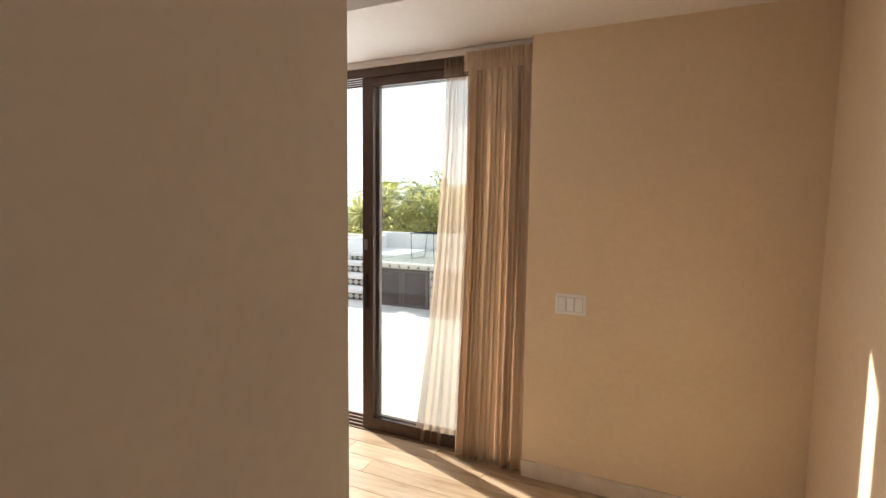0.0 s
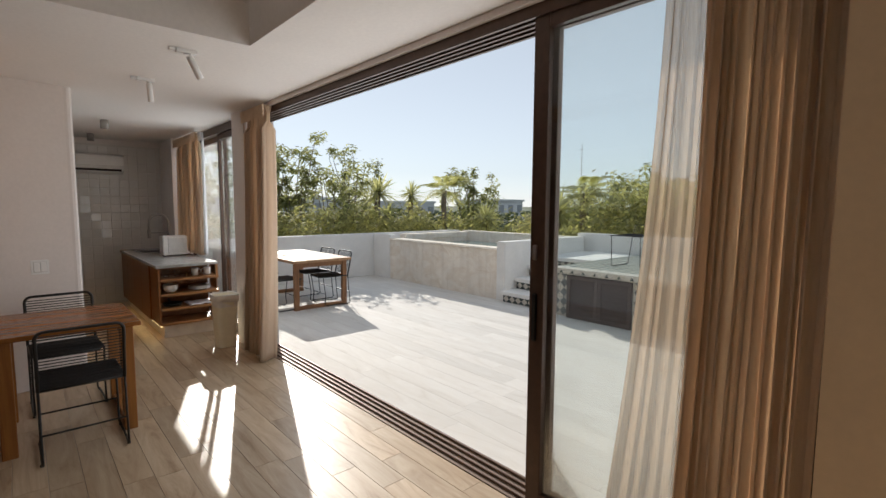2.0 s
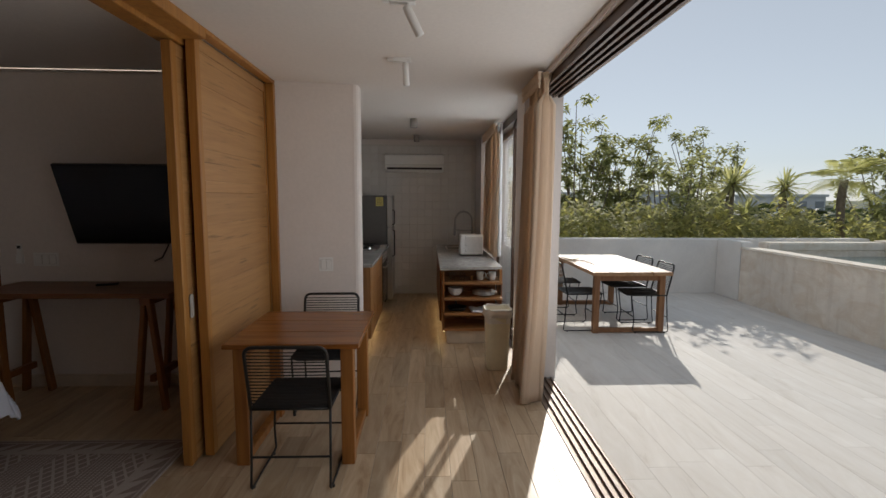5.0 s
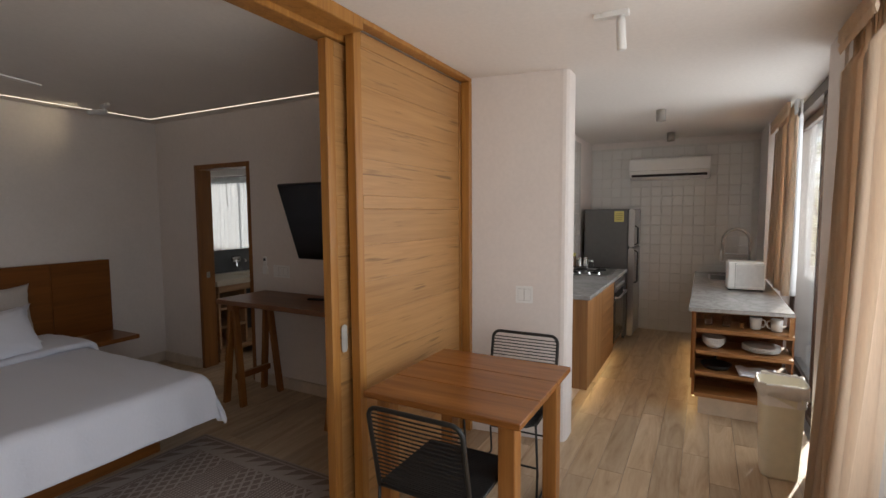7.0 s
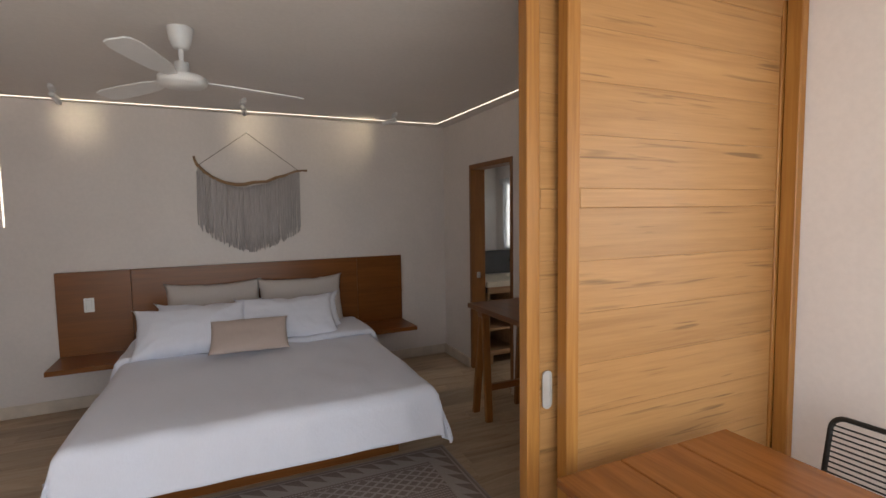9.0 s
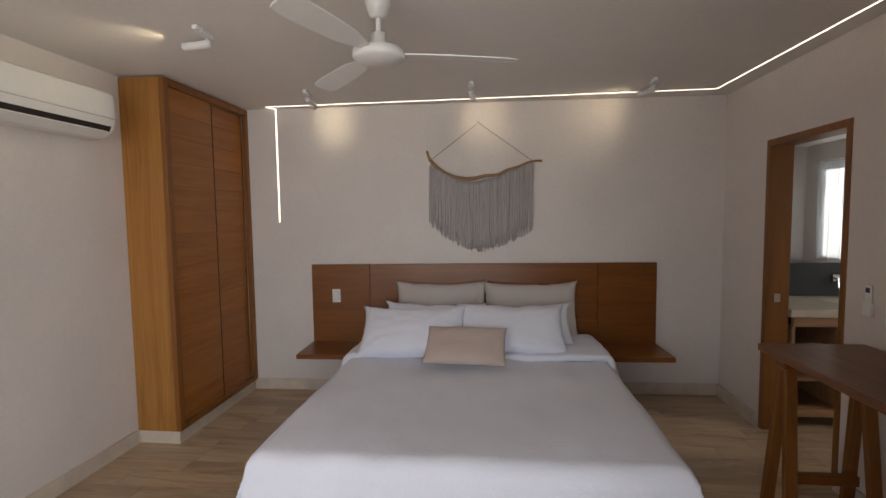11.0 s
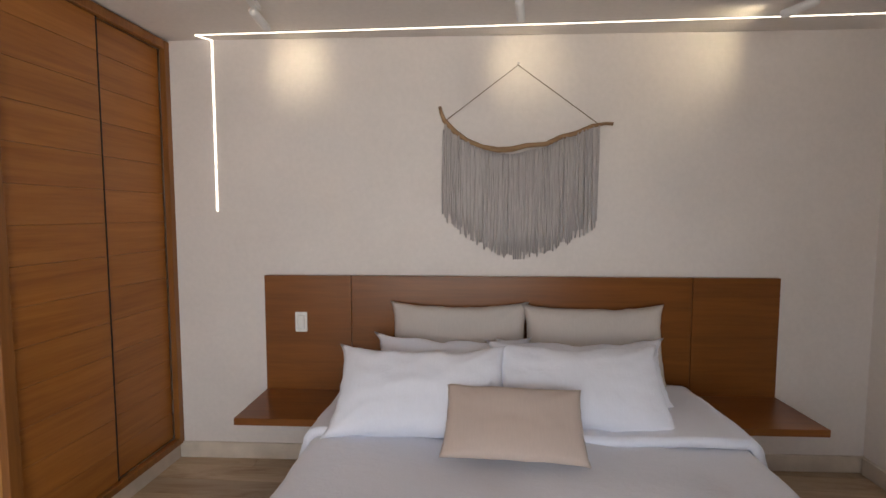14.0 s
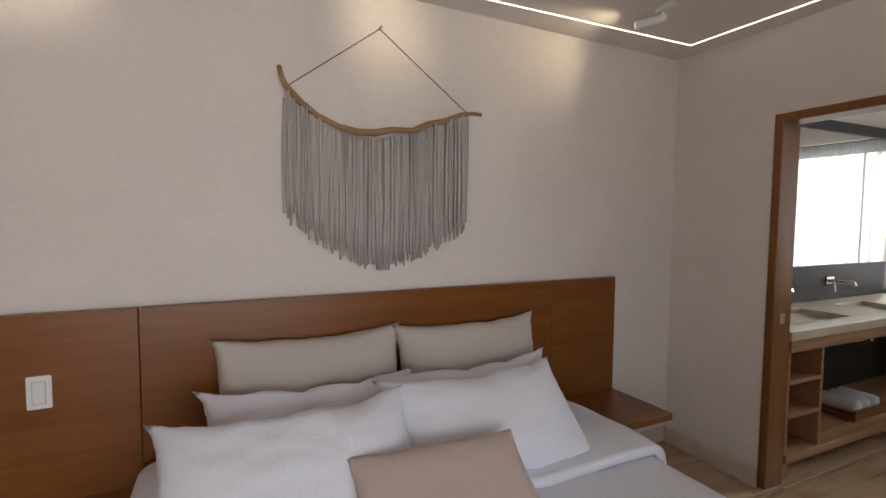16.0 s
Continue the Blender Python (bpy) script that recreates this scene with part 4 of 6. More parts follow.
for x in (-7.24, -8.68):
    ob = thing("ceiling_spotlight", pose(x, 1.66, H1), "small grey cylinder spotlight on the kitchen ceiling", "spotlight", "kitchen ceiling spotlights")
    part("body", lathe([(0.042, 0), (0.042, -0.10), (0.036, -0.10), (0.034, -0.085)], 24), plain("grey_paint", (0.30, 0.27, 0.24), 0.5), ob, "", True)
    part("lens", lathe([(0.0, -0.088), (0.033, -0.088), (0.033, -0.086), (0.0, -0.086)], 20), WHITE_PLASTIC, ob)

fan = thing("ceiling_fan", pose(-3.01, -0.925, H2), "white three-bladed ceiling fan on a short rod", "fan")
part("canopy", lathe([(0.056, 0), (0.062, -0.004), (0.060, -0.012), (0.052, -0.06), (0.036, -0.10), (0.014, -0.105)], 28), WHITE_PLASTIC, fan, "", True)
part("rod", tube([(0, 0, -0.10), (0, 0, -0.21)], 0.012, 12), WHITE_PLASTIC, fan)
part("coupling", lathe([(0.022, -0.165), (0.034, -0.17), (0.036, -0.22), (0.05, -0.235)], 20), WHITE_PLASTIC, fan, "", True)
part("motor", lathe([(0.045, -0.225), (0.098, -0.236), (0.112, -0.244), (0.114, -0.268), (0.108, -0.279), (0.098, -0.282), (0.090, -0.289), (0.0, -0.293)], 40), WHITE_PLASTIC, fan, "", True)
for a in (73, 193, 313):
    bl = bmesh.new()
    pr = [(0.10, 0.020), (0.16, 0.034), (0.24, 0.052), (0.40, 0.060), (0.54, 0.062), (0.60, 0.050), (0.615, 0.030)]
    merge(bl, prism([(r, w) for r, w in pr] + [(r, -w) for r, w in pr[::-1]], -0.003, 0.003, 0.0015))
    bl.transform(pose(0, 0, -0.252, 0, 0, a) @ pose(0, 0, 0, 10, 1.5))
    part("blade", bl, WHITE_PLASTIC, fan)


def air_conditioner(m, w, label):
    """A wall unit: x along the wall, y out of it, z from its underside."""
    ob = thing("air_conditioner", m, label, "air conditioner")
    pr = [(0, 0.01), (0, 0.29), (0.15, 0.29), (0.205, 0.265), (0.215, 0.12), (0.19, 0.05), (0.13, 0.01)]
    bm = prism(pr, -w / 2, w / 2, 0.008, "x")
    part("body", bm, WHITE_PLASTIC, ob)
    part("outlet", prism([(0.186, 0.044), (0.202, 0.074), (0.197, 0.077), (0.180, 0.047)], -w / 2 + 0.03, w / 2 - 0.03, 0, "x"), GAP, ob, "dark air outlet")
    part("flap", prism([(0.136, 0.004), (0.196, 0.038), (0.193, 0.045), (0.132, 0.010)], -w / 2 + 0.05, w / 2 - 0.05, 0, "x"), WHITE_PLASTIC, ob)
    part("seam", box(-w / 2 + 0.002, w / 2 - 0.002, 0.20, 0.2165, 0.118, 0.122), plain("seam_grey", (0.5, 0.5, 0.49), 0.6), ob)
    return ob


air_conditioner(pose(-9.235, 1.62, 1.97, 0, 0, -90), 0.92, "white wall air conditioner above the kitchen tiles")
air_conditioner(pose(-1.0, -1.13, 2.06, 0, 0, 90), 0.88, "white wall air conditioner in the bedroom")

# wardrobe
wr = thing("wardrobe", pose(-1.072, -1.85, 0), "tall red-brown wardrobe with two board doors on a pale plinth", "wardrobe")
part("plinth", box(-0.235, 0.070, -1.10, -0.01, 0.0, 0.088), BASE_STONE, wr, "pale stone plinth")
part("end_panel", box(-0.215, 0.071, -0.03, 0.0, 0.09, 2.52, 0.003), HONEY_V, wr, "honey-coloured end panel")
WD = wood("wardrobe_boards", (0.25, 0.08, 0.013), (0.345, 0.122, 0.02), (0.42, 0.163, 0.031), "y", 0.42, 1.0, 16)
bm = box(-0.252, -0.216, -0.055, 0.0, 0.09, 2.52, 0.003)
box(-0.252, -0.216, -1.10, -1.05, 0.09, 2.52, 0.003, bm=bm)
box(-0.252, -0.216, -1.05, -0.055, 2.47, 2.52, 0.003, bm=bm)
box(-0.252, -0.216, -1.05, -0.055, 0.09, 0.13, 0.003, bm=bm)
part("frame", bm, WALNUT_V, wr, "darker frame")
for y0, y1, xo in ((-0.575, -0.056, -0.228), (-1.049, -0.565, -0.210)):
    d = part("door", box(xo + 0.014, xo + 0.017, y0, y1, 0.131, 2.469), WALNUT_V, wr)
    n = 14
    for i in range(n):
        h = (2.469 - 0.131) / n
        part("board", box(xo, xo + 0.013, y0 + 0.001, y1 - 0.001, 0.131 + i * h + 0.0006, 0.131 + (i + 1) * h - 0.0006, 0.0015), WD, d)

# thin dark strip painted as the shade line at the doors' step
part("overlap_shade", box(-0.2305, -0.2275, -0.582, -0.5755, 0.131, 2.469), GAP, wr, "dark strip drawn as the shade where the doors overlap")

# rug, desk, television
ob = part("rug", box(-1.15, 1.15, -0.73, 0.64, 0.0, 0.009, 0.003), RUG)
ob.matrix_basis = pose(-3.31, -0.32, 0.001)
tagged(ob, "grey-brown woven rug with pale diamonds at the bed's foot", "rug")

dk = thing("desk", pose(-5.385, -1.46, 0), "red-brown wooden desk on two trestles against the wall", "desk")
part("desktop", box(0.0, 0.515, 0.0, 1.44, 0.848, 0.885, 0.004), wood("desk_wood", (0.10, 0.035, 0.012), (0.17, 0.065, 0.022), (0.25, 0.105, 0.038), "y", 0.38, 1.0, 16), dk)
for y in (0.10, 1.22):
    tr = part("trestle", box(0.05, 0.47, y - 0.02, y + 0.06, 0.79, 0.847, 0.004), WALNUT, dk)
    for x, lean in ((0.085, -0.02), (0.435, 0.02)):
        for s in (-1, 1):
            lg = box(-0.028, 0.028, -0.018, 0.018, 0.0, 0.80, 0.004)
            for v in lg.verts:
                k = 1 - v.co.z / 0.80
                v.co.x += lean * k
                v.co.y += s * 0.085 * k
            lg.transform(pose(x, y + 0.02 + s * 0.019, 0))
            part("leg", lg, WALNUT_V, tr)
    part("stretcher", box(0.09, 0.43, y + 0.0, y + 0.04, 0.20, 0.25, 0.003), WALNUT, tr)
ob = tagged(part("remote_control", box(-0.02, 0.02, -0.075, 0.075, 0, 0.016, 0.005), BLACK_METAL), "black remote control lying on the desk", "remote control")
ob.matrix_basis = pose(-5.20, -0.66, 0.886, 0, 0, 20)

tv = thing("television", pose(-5.19, -0.93, 1.20), "flat black television tilted down on a wall bracket", "television")
tilt = pose(-0.09, 0, 0, 0, 19, 0)
bm = box(-0.035, 0.0, 0.0, 1.10, 0.0, 0.64, 0.006)
bm.transform(tilt)
part("body", bm, BLACK_METAL, tv)
bm = box(0.0005, 0.003, 0.012, 1.088, 0.018, 0.628)
bm.transform(tilt)
part("screen", bm, SCREEN, tv, "dark glossy screen")
part("bracket", tube([(-0.219, 0.55, 0.32), (-0.16, 0.50, 0.32), (-0.06, 0.55, 0.32)], 0.016, 8), BLACK_METAL, tv)
part("wall_plate", box(-0.2195, -0.212, 0.45, 0.65, 0.22, 0.42), BLACK_METAL, tv)
ob = tagged(part("cable", tube([(-5.395, -0.30, 1.35), (-5.39, -0.28, 1.18), (-5.38, -0.33, 1.08), (-5.395, -0.40, 1.05)], 0.006, 6), BLACK_CORD), "black cable hanging below the television", "cable")


# ---- dining place ----
def trestle_table(name, m, length, width, top_z, thick, boards, material, leg_material, leg, inset, label, group=""):
    """A board table on two leg frames with floor stretchers; the boards run along x."""
    ob = thing(name, m, label, "table", group)
    w = width / boards
    for i in range(boards):
        part("board", box(0, length, i * w + 0.0025, (i + 1) * w - 0.0025, top_z - thick, top_z, 0.004), material, ob)
    for x in (inset, length - inset - leg):
        for y in (0.05, width - 0.05 - leg):
            part("leg", box(x, x + leg, y, y + leg, 0.0, top_z - thick - 0.001, 0.004), leg_material, ob)
        part("stretcher", box(x + 0.012, x + leg - 0.012, 0.05 + leg, width - 0.05 - leg, 0.006, 0.06, 0.003), leg_material, ob)
        part("rail", box(x + 0.012, x + leg - 0.012, 0.05 + leg, width - 0.05 - leg, top_z - thick - 0.07, top_z - thick - 0.001, 0.003), leg_material, ob)
    return ob


TEAK_X = wood("table_boards", (0.17, 0.055, 0.012), (0.26, 0.093, 0.020), (0.34, 0.135, 0.033), "x", 0.27, 1.0, 14)
trestle_table("dining_table", pose(-4.10, 0.665, 0, 0, 0, 90), 0.77, 0.80, 0.748, 0.03, 3, TEAK_X, TEAK_V, 0.075, 0.04, "small red-brown wooden dining table with three boards")


def cord_chair():
    """A chair of thin black rods strung with black cord; it faces x, its back stands at x = 0."""
    ob = thing("chair", pose(0, 0, 0), "black steel rod chair strung with black cord", "chair")
    r = 0.0068
    bend = lambda cx, cz, rad, a0, a1: [(cx + rad * math.cos(radians(a0 + (a1 - a0) * q / 5)), cz + rad * math.sin(radians(a0 + (a1 - a0) * q / 5))) for q in range(6)]
    w, sd, sh, bh = 0.42, 0.44, 0.45, 0.81
    back = lambda z: -0.075 * (z - sh) / (bh - sh)
    for s in (-1, 1):
        y = s * w / 2
        part("leg", tube([(0.0, y, sh), (-0.02, y, 0.16), (-0.035, y, 0.03), (-0.02, y, 0.014), (0.10, y * 1.02, 0.014), (0.36, y * 1.02, 0.014), (0.385, y, 0.03), (0.37, y, 0.16), (sd - 0.03, y, sh)], r, 8), BLACK_METAL, ob, "", True)
        for x in (0.01, 0.35):
            part("foot", lathe([(0.010, 0), (0.010, 0.012), (0.007, 0.014)], 10), BLACK_METAL, ob).matrix_basis = pose(x, y * 1.02, 0)
    c = 0.045
    part("back_frame", tube([(0, -w / 2, sh)] + [(back(z), y, z) for y, z in bend(-w / 2 + c, bh - c, c, 180, 90) + bend(w / 2 - c, bh - c, c, 90, 0)] + [(0, w / 2, sh)], r * 1.45, 8), BLACK_METAL, ob, "", True)
    part("seat_frame", tube([(0, -w / 2, sh), (sd - c, -w / 2, sh), (sd, -w / 2 + c, sh - 0.004), (sd, w / 2 - c, sh - 0.004), (sd - c, w / 2, sh), (0, w / 2, sh)], r * 1.25, 8, None, True), BLACK_METAL, ob, "", True)
    for x, z in ((-0.018, 0.19), (0.37, 0.19)):
        part("crossbar", tube([(x, -w / 2, z), (x, w / 2, z)], r * 0.9, 8), BLACK_METAL, ob)
    n = 17
    for i in range(n):
        z = sh + 0.03 + (bh - sh - 0.06) * i / (n - 1)
        bm = tube([(back(z) + 0.006, -w / 2, z), (back(z) + 0.004, 0, z - 0.001), (back(z) + 0.006, w / 2, z)], 0.0035, 5)
        part("back_cord", bm, BLACK_CORD, ob)
    n = 34
    for i in range(n):
        x = 0.015 + (sd - 0.03) * i / (n - 1)
        bm = tube([(x, -w / 2, sh + 0.006), (x, -0.1, sh - 0.002), (x, 0.1, sh - 0.002), (x, w / 2, sh + 0.006)], 0.0048, 5)
        part("seat_cord", bm, BLACK_CORD, ob)
    return ob


chair = cord_chair()
chair["group"] = "chairs at the dining table"
chair.matrix_basis = pose(-3.925, 1.095, 0, 0, 0, 180)
copy_thing(chair, pose(-5.16, 1.065, 0, 0, 0, 2))

# ---- kitchen ----
KW = wood("cabinet_wood", (0.20, 0.085, 0.03), (0.31, 0.145, 0.052), (0.42, 0.22, 0.085), "z", 0.42, 1.0, 18)
lc = thing("kitchen_cabinet", pose(-8.07, 0.66, 0), "honey-brown floating base cabinet with a built-in oven", "cabinet")
part("body", box(0.0, 1.90, 0.0, 0.58, 0.17, 0.888), KW, lc)
part("end_panel", box(1.901, 1.922, 0.0, 0.60, 0.165, 0.888, 0.002), KW, lc)
for x0, x1 in ((1.30, 1.595), (1.598, 1.898)):
    part("door", box(x0, x1, 0.581, 0.60, 0.17, 0.885, 0.002), KW, lc)
for k in range(3):
    part("drawer", box(0.70, 1.297, 0.581, 0.60, 0.17 + k * 0.239, 0.17 + (k + 1) * 0.239 - 0.004, 0.002), wood("drawer_wood", (0.20, 0.085, 0.03), (0.31, 0.145, 0.052), (0.42, 0.22, 0.085), "x", 0.42, 1.0, 18) if k == 0 else bpy.data.materials["drawer_wood"], lc)
part("recess", box(0.02, 1.86, 0.02, 0.45, 0.0, 0.169), BASE_STONE, lc, "pale recessed plinth")
ov = part("oven", box(0.06, 0.66, 0.581, 0.60, 0.22, 0.86, 0.004), BLACK_METAL, lc, "black built-in oven")
part("oven_glass", box(0.10, 0.62, 0.6005, 0.604, 0.28, 0.66, 0.002), SCREEN, ov)
part("oven_panel", box(0.06, 0.66, 0.6005, 0.606, 0.75, 0.86, 0.002), STEEL, ov)
part("oven_handle", tube([(0.10, 0.60, 0.70), (0.10, 0.64, 0.70), (0.62, 0.64, 0.70), (0.62, 0.60, 0.70)], 0.010, 8), STEEL, ov)
for k in range(4):
    part("knob", lathe([(0.020, 0), (0.018, 0.02), (0.0, 0.02)], 14), STEEL, ov).matrix_basis = pose(0.16 + 0.13 * k, 0.606, 0.805, -90)
ob = tagged(part("worktop", box(-8.09, -6.12, 0.655, 1.285, 0.89, 0.925, 0.003), MARBLE), "grey veined marble worktop over the base cabinet", "worktop")
ob = structure("cabinet_light_line", box(-8.0, -6.16, 1.10, 1.115, 0.150, 0.158), LED_WARM, "warm light line under the base cabinet", "light")

ck = thing("cooktop", pose(-7.62, 0.96, 0.926), "steel gas cooktop let into the marble worktop", "cooktop")
part("tray", box(-0.29, 0.29, -0.24, 0.24, 0, 0.012, 0.004), STEEL, ck)
for x in (-0.14, 0.14):
    for y in (-0.11, 0.10):
        b2 = part("burner", lathe([(0.055, 0.012), (0.055, 0.022), (0.035, 0.028), (0.0, 0.028)], 18), BLACK_METAL, ck)
        b2.matrix_basis = pose(x, y, 0)
        part("grate", merge(tube([(x - 0.1, y, 0.040), (x + 0.1, y, 0.040)], 0.005, 6), tube([(x, y - 0.1, 0.040), (x, y + 0.1, 0.040)], 0.005, 6)), BLACK_METAL, ck)
for k in range(4):
    part("knob", lathe([(0.016, 0.012), (0.014, 0.034), (0.0, 0.035)], 12), CHROME, ck).matrix_basis = pose(0.245, -0.15 + 0.1 * k, 0)


def jar(x, y, z, r, h, body, cap, label):
    ob = thing("spice_jar", pose(x, y, z), label, "jar", "jars on the worktop")
    part("jar", lathe([(r * 0.95, 0), (r, 0.006), (r, h * 0.72), (r * 0.75, h * 0.8)], 16), body, ob, "", True)
    part("lid", lathe([(r * 0.82, h * 0.8), (r * 0.82, h), (0.0, h)], 16), cap, ob)
    return ob


SPICE = plain("brown_spice", (0.14, 0.07, 0.03), 0.5)
jar(-8.00, 0.705, 0.926, 0.032, 0.17, SPICE, YELLOW, "brown spice jar with a yellow lid")
jar(-7.985, 0.775, 0.926, 0.030, 0.12, STEEL, CHROME, "round steel salt shaker on the worktop")
jar(-7.99, 0.845, 0.926, 0.030, 0.13, STEEL, CHROME, "round steel pepper shaker on the worktop")
jar(-7.96, 0.91, 0.926, 0.034, 0.10, CLEAR, STEEL, "small clear glass jar with a steel lid")
kt = thing("kettle", pose(-6.50, 0.90, 0.926), "small black stovetop coffee pot", "coffee pot")
part("pot", lathe([(0.05, 0), (0.052, 0.01), (0.042, 0.07), (0.046, 0.13), (0.03, 0.15), (0.008, 0.165), (0.0, 0.17)], 12), BLACK_METAL, kt)
part("handle", tube([(0.045, 0, 0.125), (0.09, 0, 0.12), (0.09, 0, 0.05)], 0.007, 8), BLACK_METAL, kt)
hp = thing("wall_cabinet", pose(-7.45, 0.655, 1.27), "slim black panel fixed on the kitchen wall", "panel")
part("panel", box(-0.43, 0.43, 0, 0.035, 0, 0.58, 0.004), BLACK_METAL, hp)

fr_ = thing("refrigerator", pose(-8.57, 0.70, 0.0), "grey steel refrigerator with a yellow energy label", "refrigerator")
part("body", box(-0.60, 0.0, 0.0, 0.52, 0.03, 1.605, 0.006), plain("grey_fridge_side", (0.15, 0.145, 0.14), 0.38, 0.6, 0.05), fr_)
part("door", box(-0.60, 0.0, 0.525, 0.595, 0.04, 1.13, 0.012, 2), STEEL, fr_)
part("freezer_door", box(-0.60, 0.0, 0.525, 0.595, 1.14, 1.605, 0.012, 2), STEEL, fr_)
for z0, z1 in ((0.70, 1.10), (1.17, 1.40)):
    part("handle", tube([(-0.04, 0.595, z0), (-0.04, 0.63, z0 + 0.02), (-0.04, 0.63, z1 - 0.02), (-0.04, 0.595, z1)], 0.009, 8), BLACK_METAL, fr_)
part("label", box(0.0005, 0.002, 0.36, 0.47, 1.45, 1.58), YELLOW, fr_, "yellow energy label")
for k in range(4):
    part("label_line", box(0.0021, 0.0026, 0.375, 0.455, 1.475 + k * 0.024, 1.48 + k * 0.024), SPICE, fr_)
for x in (-0.55, -0.05):
    part("foot", lathe([(0.02, 0), (0.02, 0.03)], 10), BLACK_METAL, fr_).matrix_basis = pose(x, 0.48, 0)

isl = thing("kitchen_island", pose(-8.88, 1.985, 0), "red-brown kitchen counter with an open shelf end", "cabinet")
X1 = 2.42
part("body", box(0.0, X1 - 0.40, 0.0, 0.62, 0.15, 0.815, 0.002), WALNUT, isl)
for k in range(4):
    part("door", box(0.02 + k * 0.495, 0.51 + k * 0.495, -0.018, -0.001, 0.155, 0.81, 0.002), WALNUT_V, isl)
part("side_panel", box(X1 - 0.399, X1 - 0.02, 0.0, 0.022, 0.15, 0.815, 0.002), WALNUT_V, isl)
# added panel, mostly out of sight, that blocks sun slipping behind the counter
part("side_panel", box(X1 - 0.399, X1 - 0.13, 0.641, 0.655, 0.15, 0.815, 0.002), WALNUT, isl)
part("back_panel", box(X1 - 0.399, X1 - 0.385, 0.023, 0.60, 0.16, 0.81), WALNUT, isl)
KS = wood("shelf_wood", (0.22, 0.09, 0.03), (0.33, 0.15, 0.05), (0.42, 0.21, 0.08), "y", 0.45, 1.0, 16)
for z in (0.15, 0.32, 0.485, 0.655):
    part("shelf", box(X1 - 0.384, X1, 0.0225, 0.64, z, z + 0.028, 0.002), KS, isl)
part("post", box(X1 - 0.03, X1 - 0.005, 0.605, 0.63, 0.683, 0.815), KS, isl)
part("plinth", box(0.02, X1 - 0.06, 0.05, 0.60, 0.0, 0.149), BASE_STONE, isl, "pale recessed plinth")
bm = prism([(-8.90, 1.955), (-6.41, 1.955), (-6.475, 2.62), (-8.90, 2.62)], 0.817, 0.848, 0.003)
tagged(part("worktop", bm, MARBLE), "grey marble worktop on the counter by the window", "worktop")
structure("counter_light_line", box(-8.8, -6.5, 1.995, 2.01, 0.135, 0.143), LED_WARM, "warm light line under the kitchen counter", "light")
for nm, x0, y0, sx, y1, e in (("cabinet_glow", -7.1, 1.16, 1.8, 1.4, 0.55), ("counter_glow", -7.6, 1.96, 2.2, 1.7, 0.5)):
    lamp = new(nm, bpy.data.lights.new(nm, "AREA"))
    lamp.data.shape, lamp.data.size, lamp.data.size_y, lamp.data.energy, lamp.data.color = "RECTANGLE", sx, 0.02, e, (1.0, 0.70, 0.30)
    lamp.matrix_world = look((x0, y0, 0.134), (x0, y1, -0.1))

# sink and tap
sk_ = thing("kitchen_sink", pose(-8.35, 2.28, 0.849), "dark steel sink let into the marble worktop", "sink")
part("rim", merge(merge(box(-0.25, 0.25, -0.19, -0.17, 0, 0.006), box(-0.25, 0.25, 0.17, 0.19, 0, 0.006)), merge(box(-0.25, -0.23, -0.17, 0.17, 0, 0.006), box(0.23, 0.25, -0.17, 0.17, 0, 0.006))), STEEL, sk_)
part("bowl", box(-0.23, 0.23, -0.17, 0.17, 0.0, 0.002), BLACK_METAL, sk_, "dark bowl")
tp = thing("kitchen_tap", pose(-8.12, 2.45, 0.849) @ Matrix.Diagonal((1.1, 1.1, 1.2, 1)), "dark steel spring tap with a tall arch", "tap")
part("base", lathe([(0.028, 0), (0.028, 0.03), (0.02, 0.045)], 16), STEEL, tp)
part("spout", tube([(0, 0, 0.03), (0, 0, 0.34)] + [(0, -0.11 + 0.11 * math.cos(a), 0.34 + 0.11 * math.sin(a)) for a in [math.pi * k / 8 for k in range(1, 9)]] + [(0, -0.22, 0.26)], 0.013, 10), STEEL, tp, "", True)
part("spray", tube([(0, -0.22, 0.27), (0, -0.22, 0.17)], 0.019, 12), STEEL, tp)
part("arm", tube([(0, 0, 0.23), (0, -0.22, 0.235)], 0.006, 8), STEEL, tp)

mw = thing("microwave", pose(-7.45, 2.38, 0.849, 0, 0, 3) @ Matrix.Diagonal((0.9, 0.75, 0.97, 1)), "small white microwave oven on the marble worktop", "microwave")
part("body", box(-0.19, 0.0, -0.19, 0.20, 0.012, 0.275, 0.012, 2), WHITE_PLASTIC, mw)
part("door", box(0.001, 0.014, -0.185, 0.195, 0.018, 0.27, 0.006), WHITE_PLASTIC, mw)
part("window", box(0.0145, 0.016, -0.10, 0.18, 0.045, 0.245), plain("pale_grey_panel", (0.66, 0.65, 0.64), 0.4), mw, "pale grey door panel")
part("seam", box(0.0145, 0.0165, -0.112, -0.108, 0.03, 0.26), SLATE, mw)
for y in (-0.16, 0.17):
    part("foot", box(-0.16, -0.02, y - 0.012, y + 0.012, 0, 0.012), BLACK_METAL, mw)

# things on the open shelves
SX = -6.62


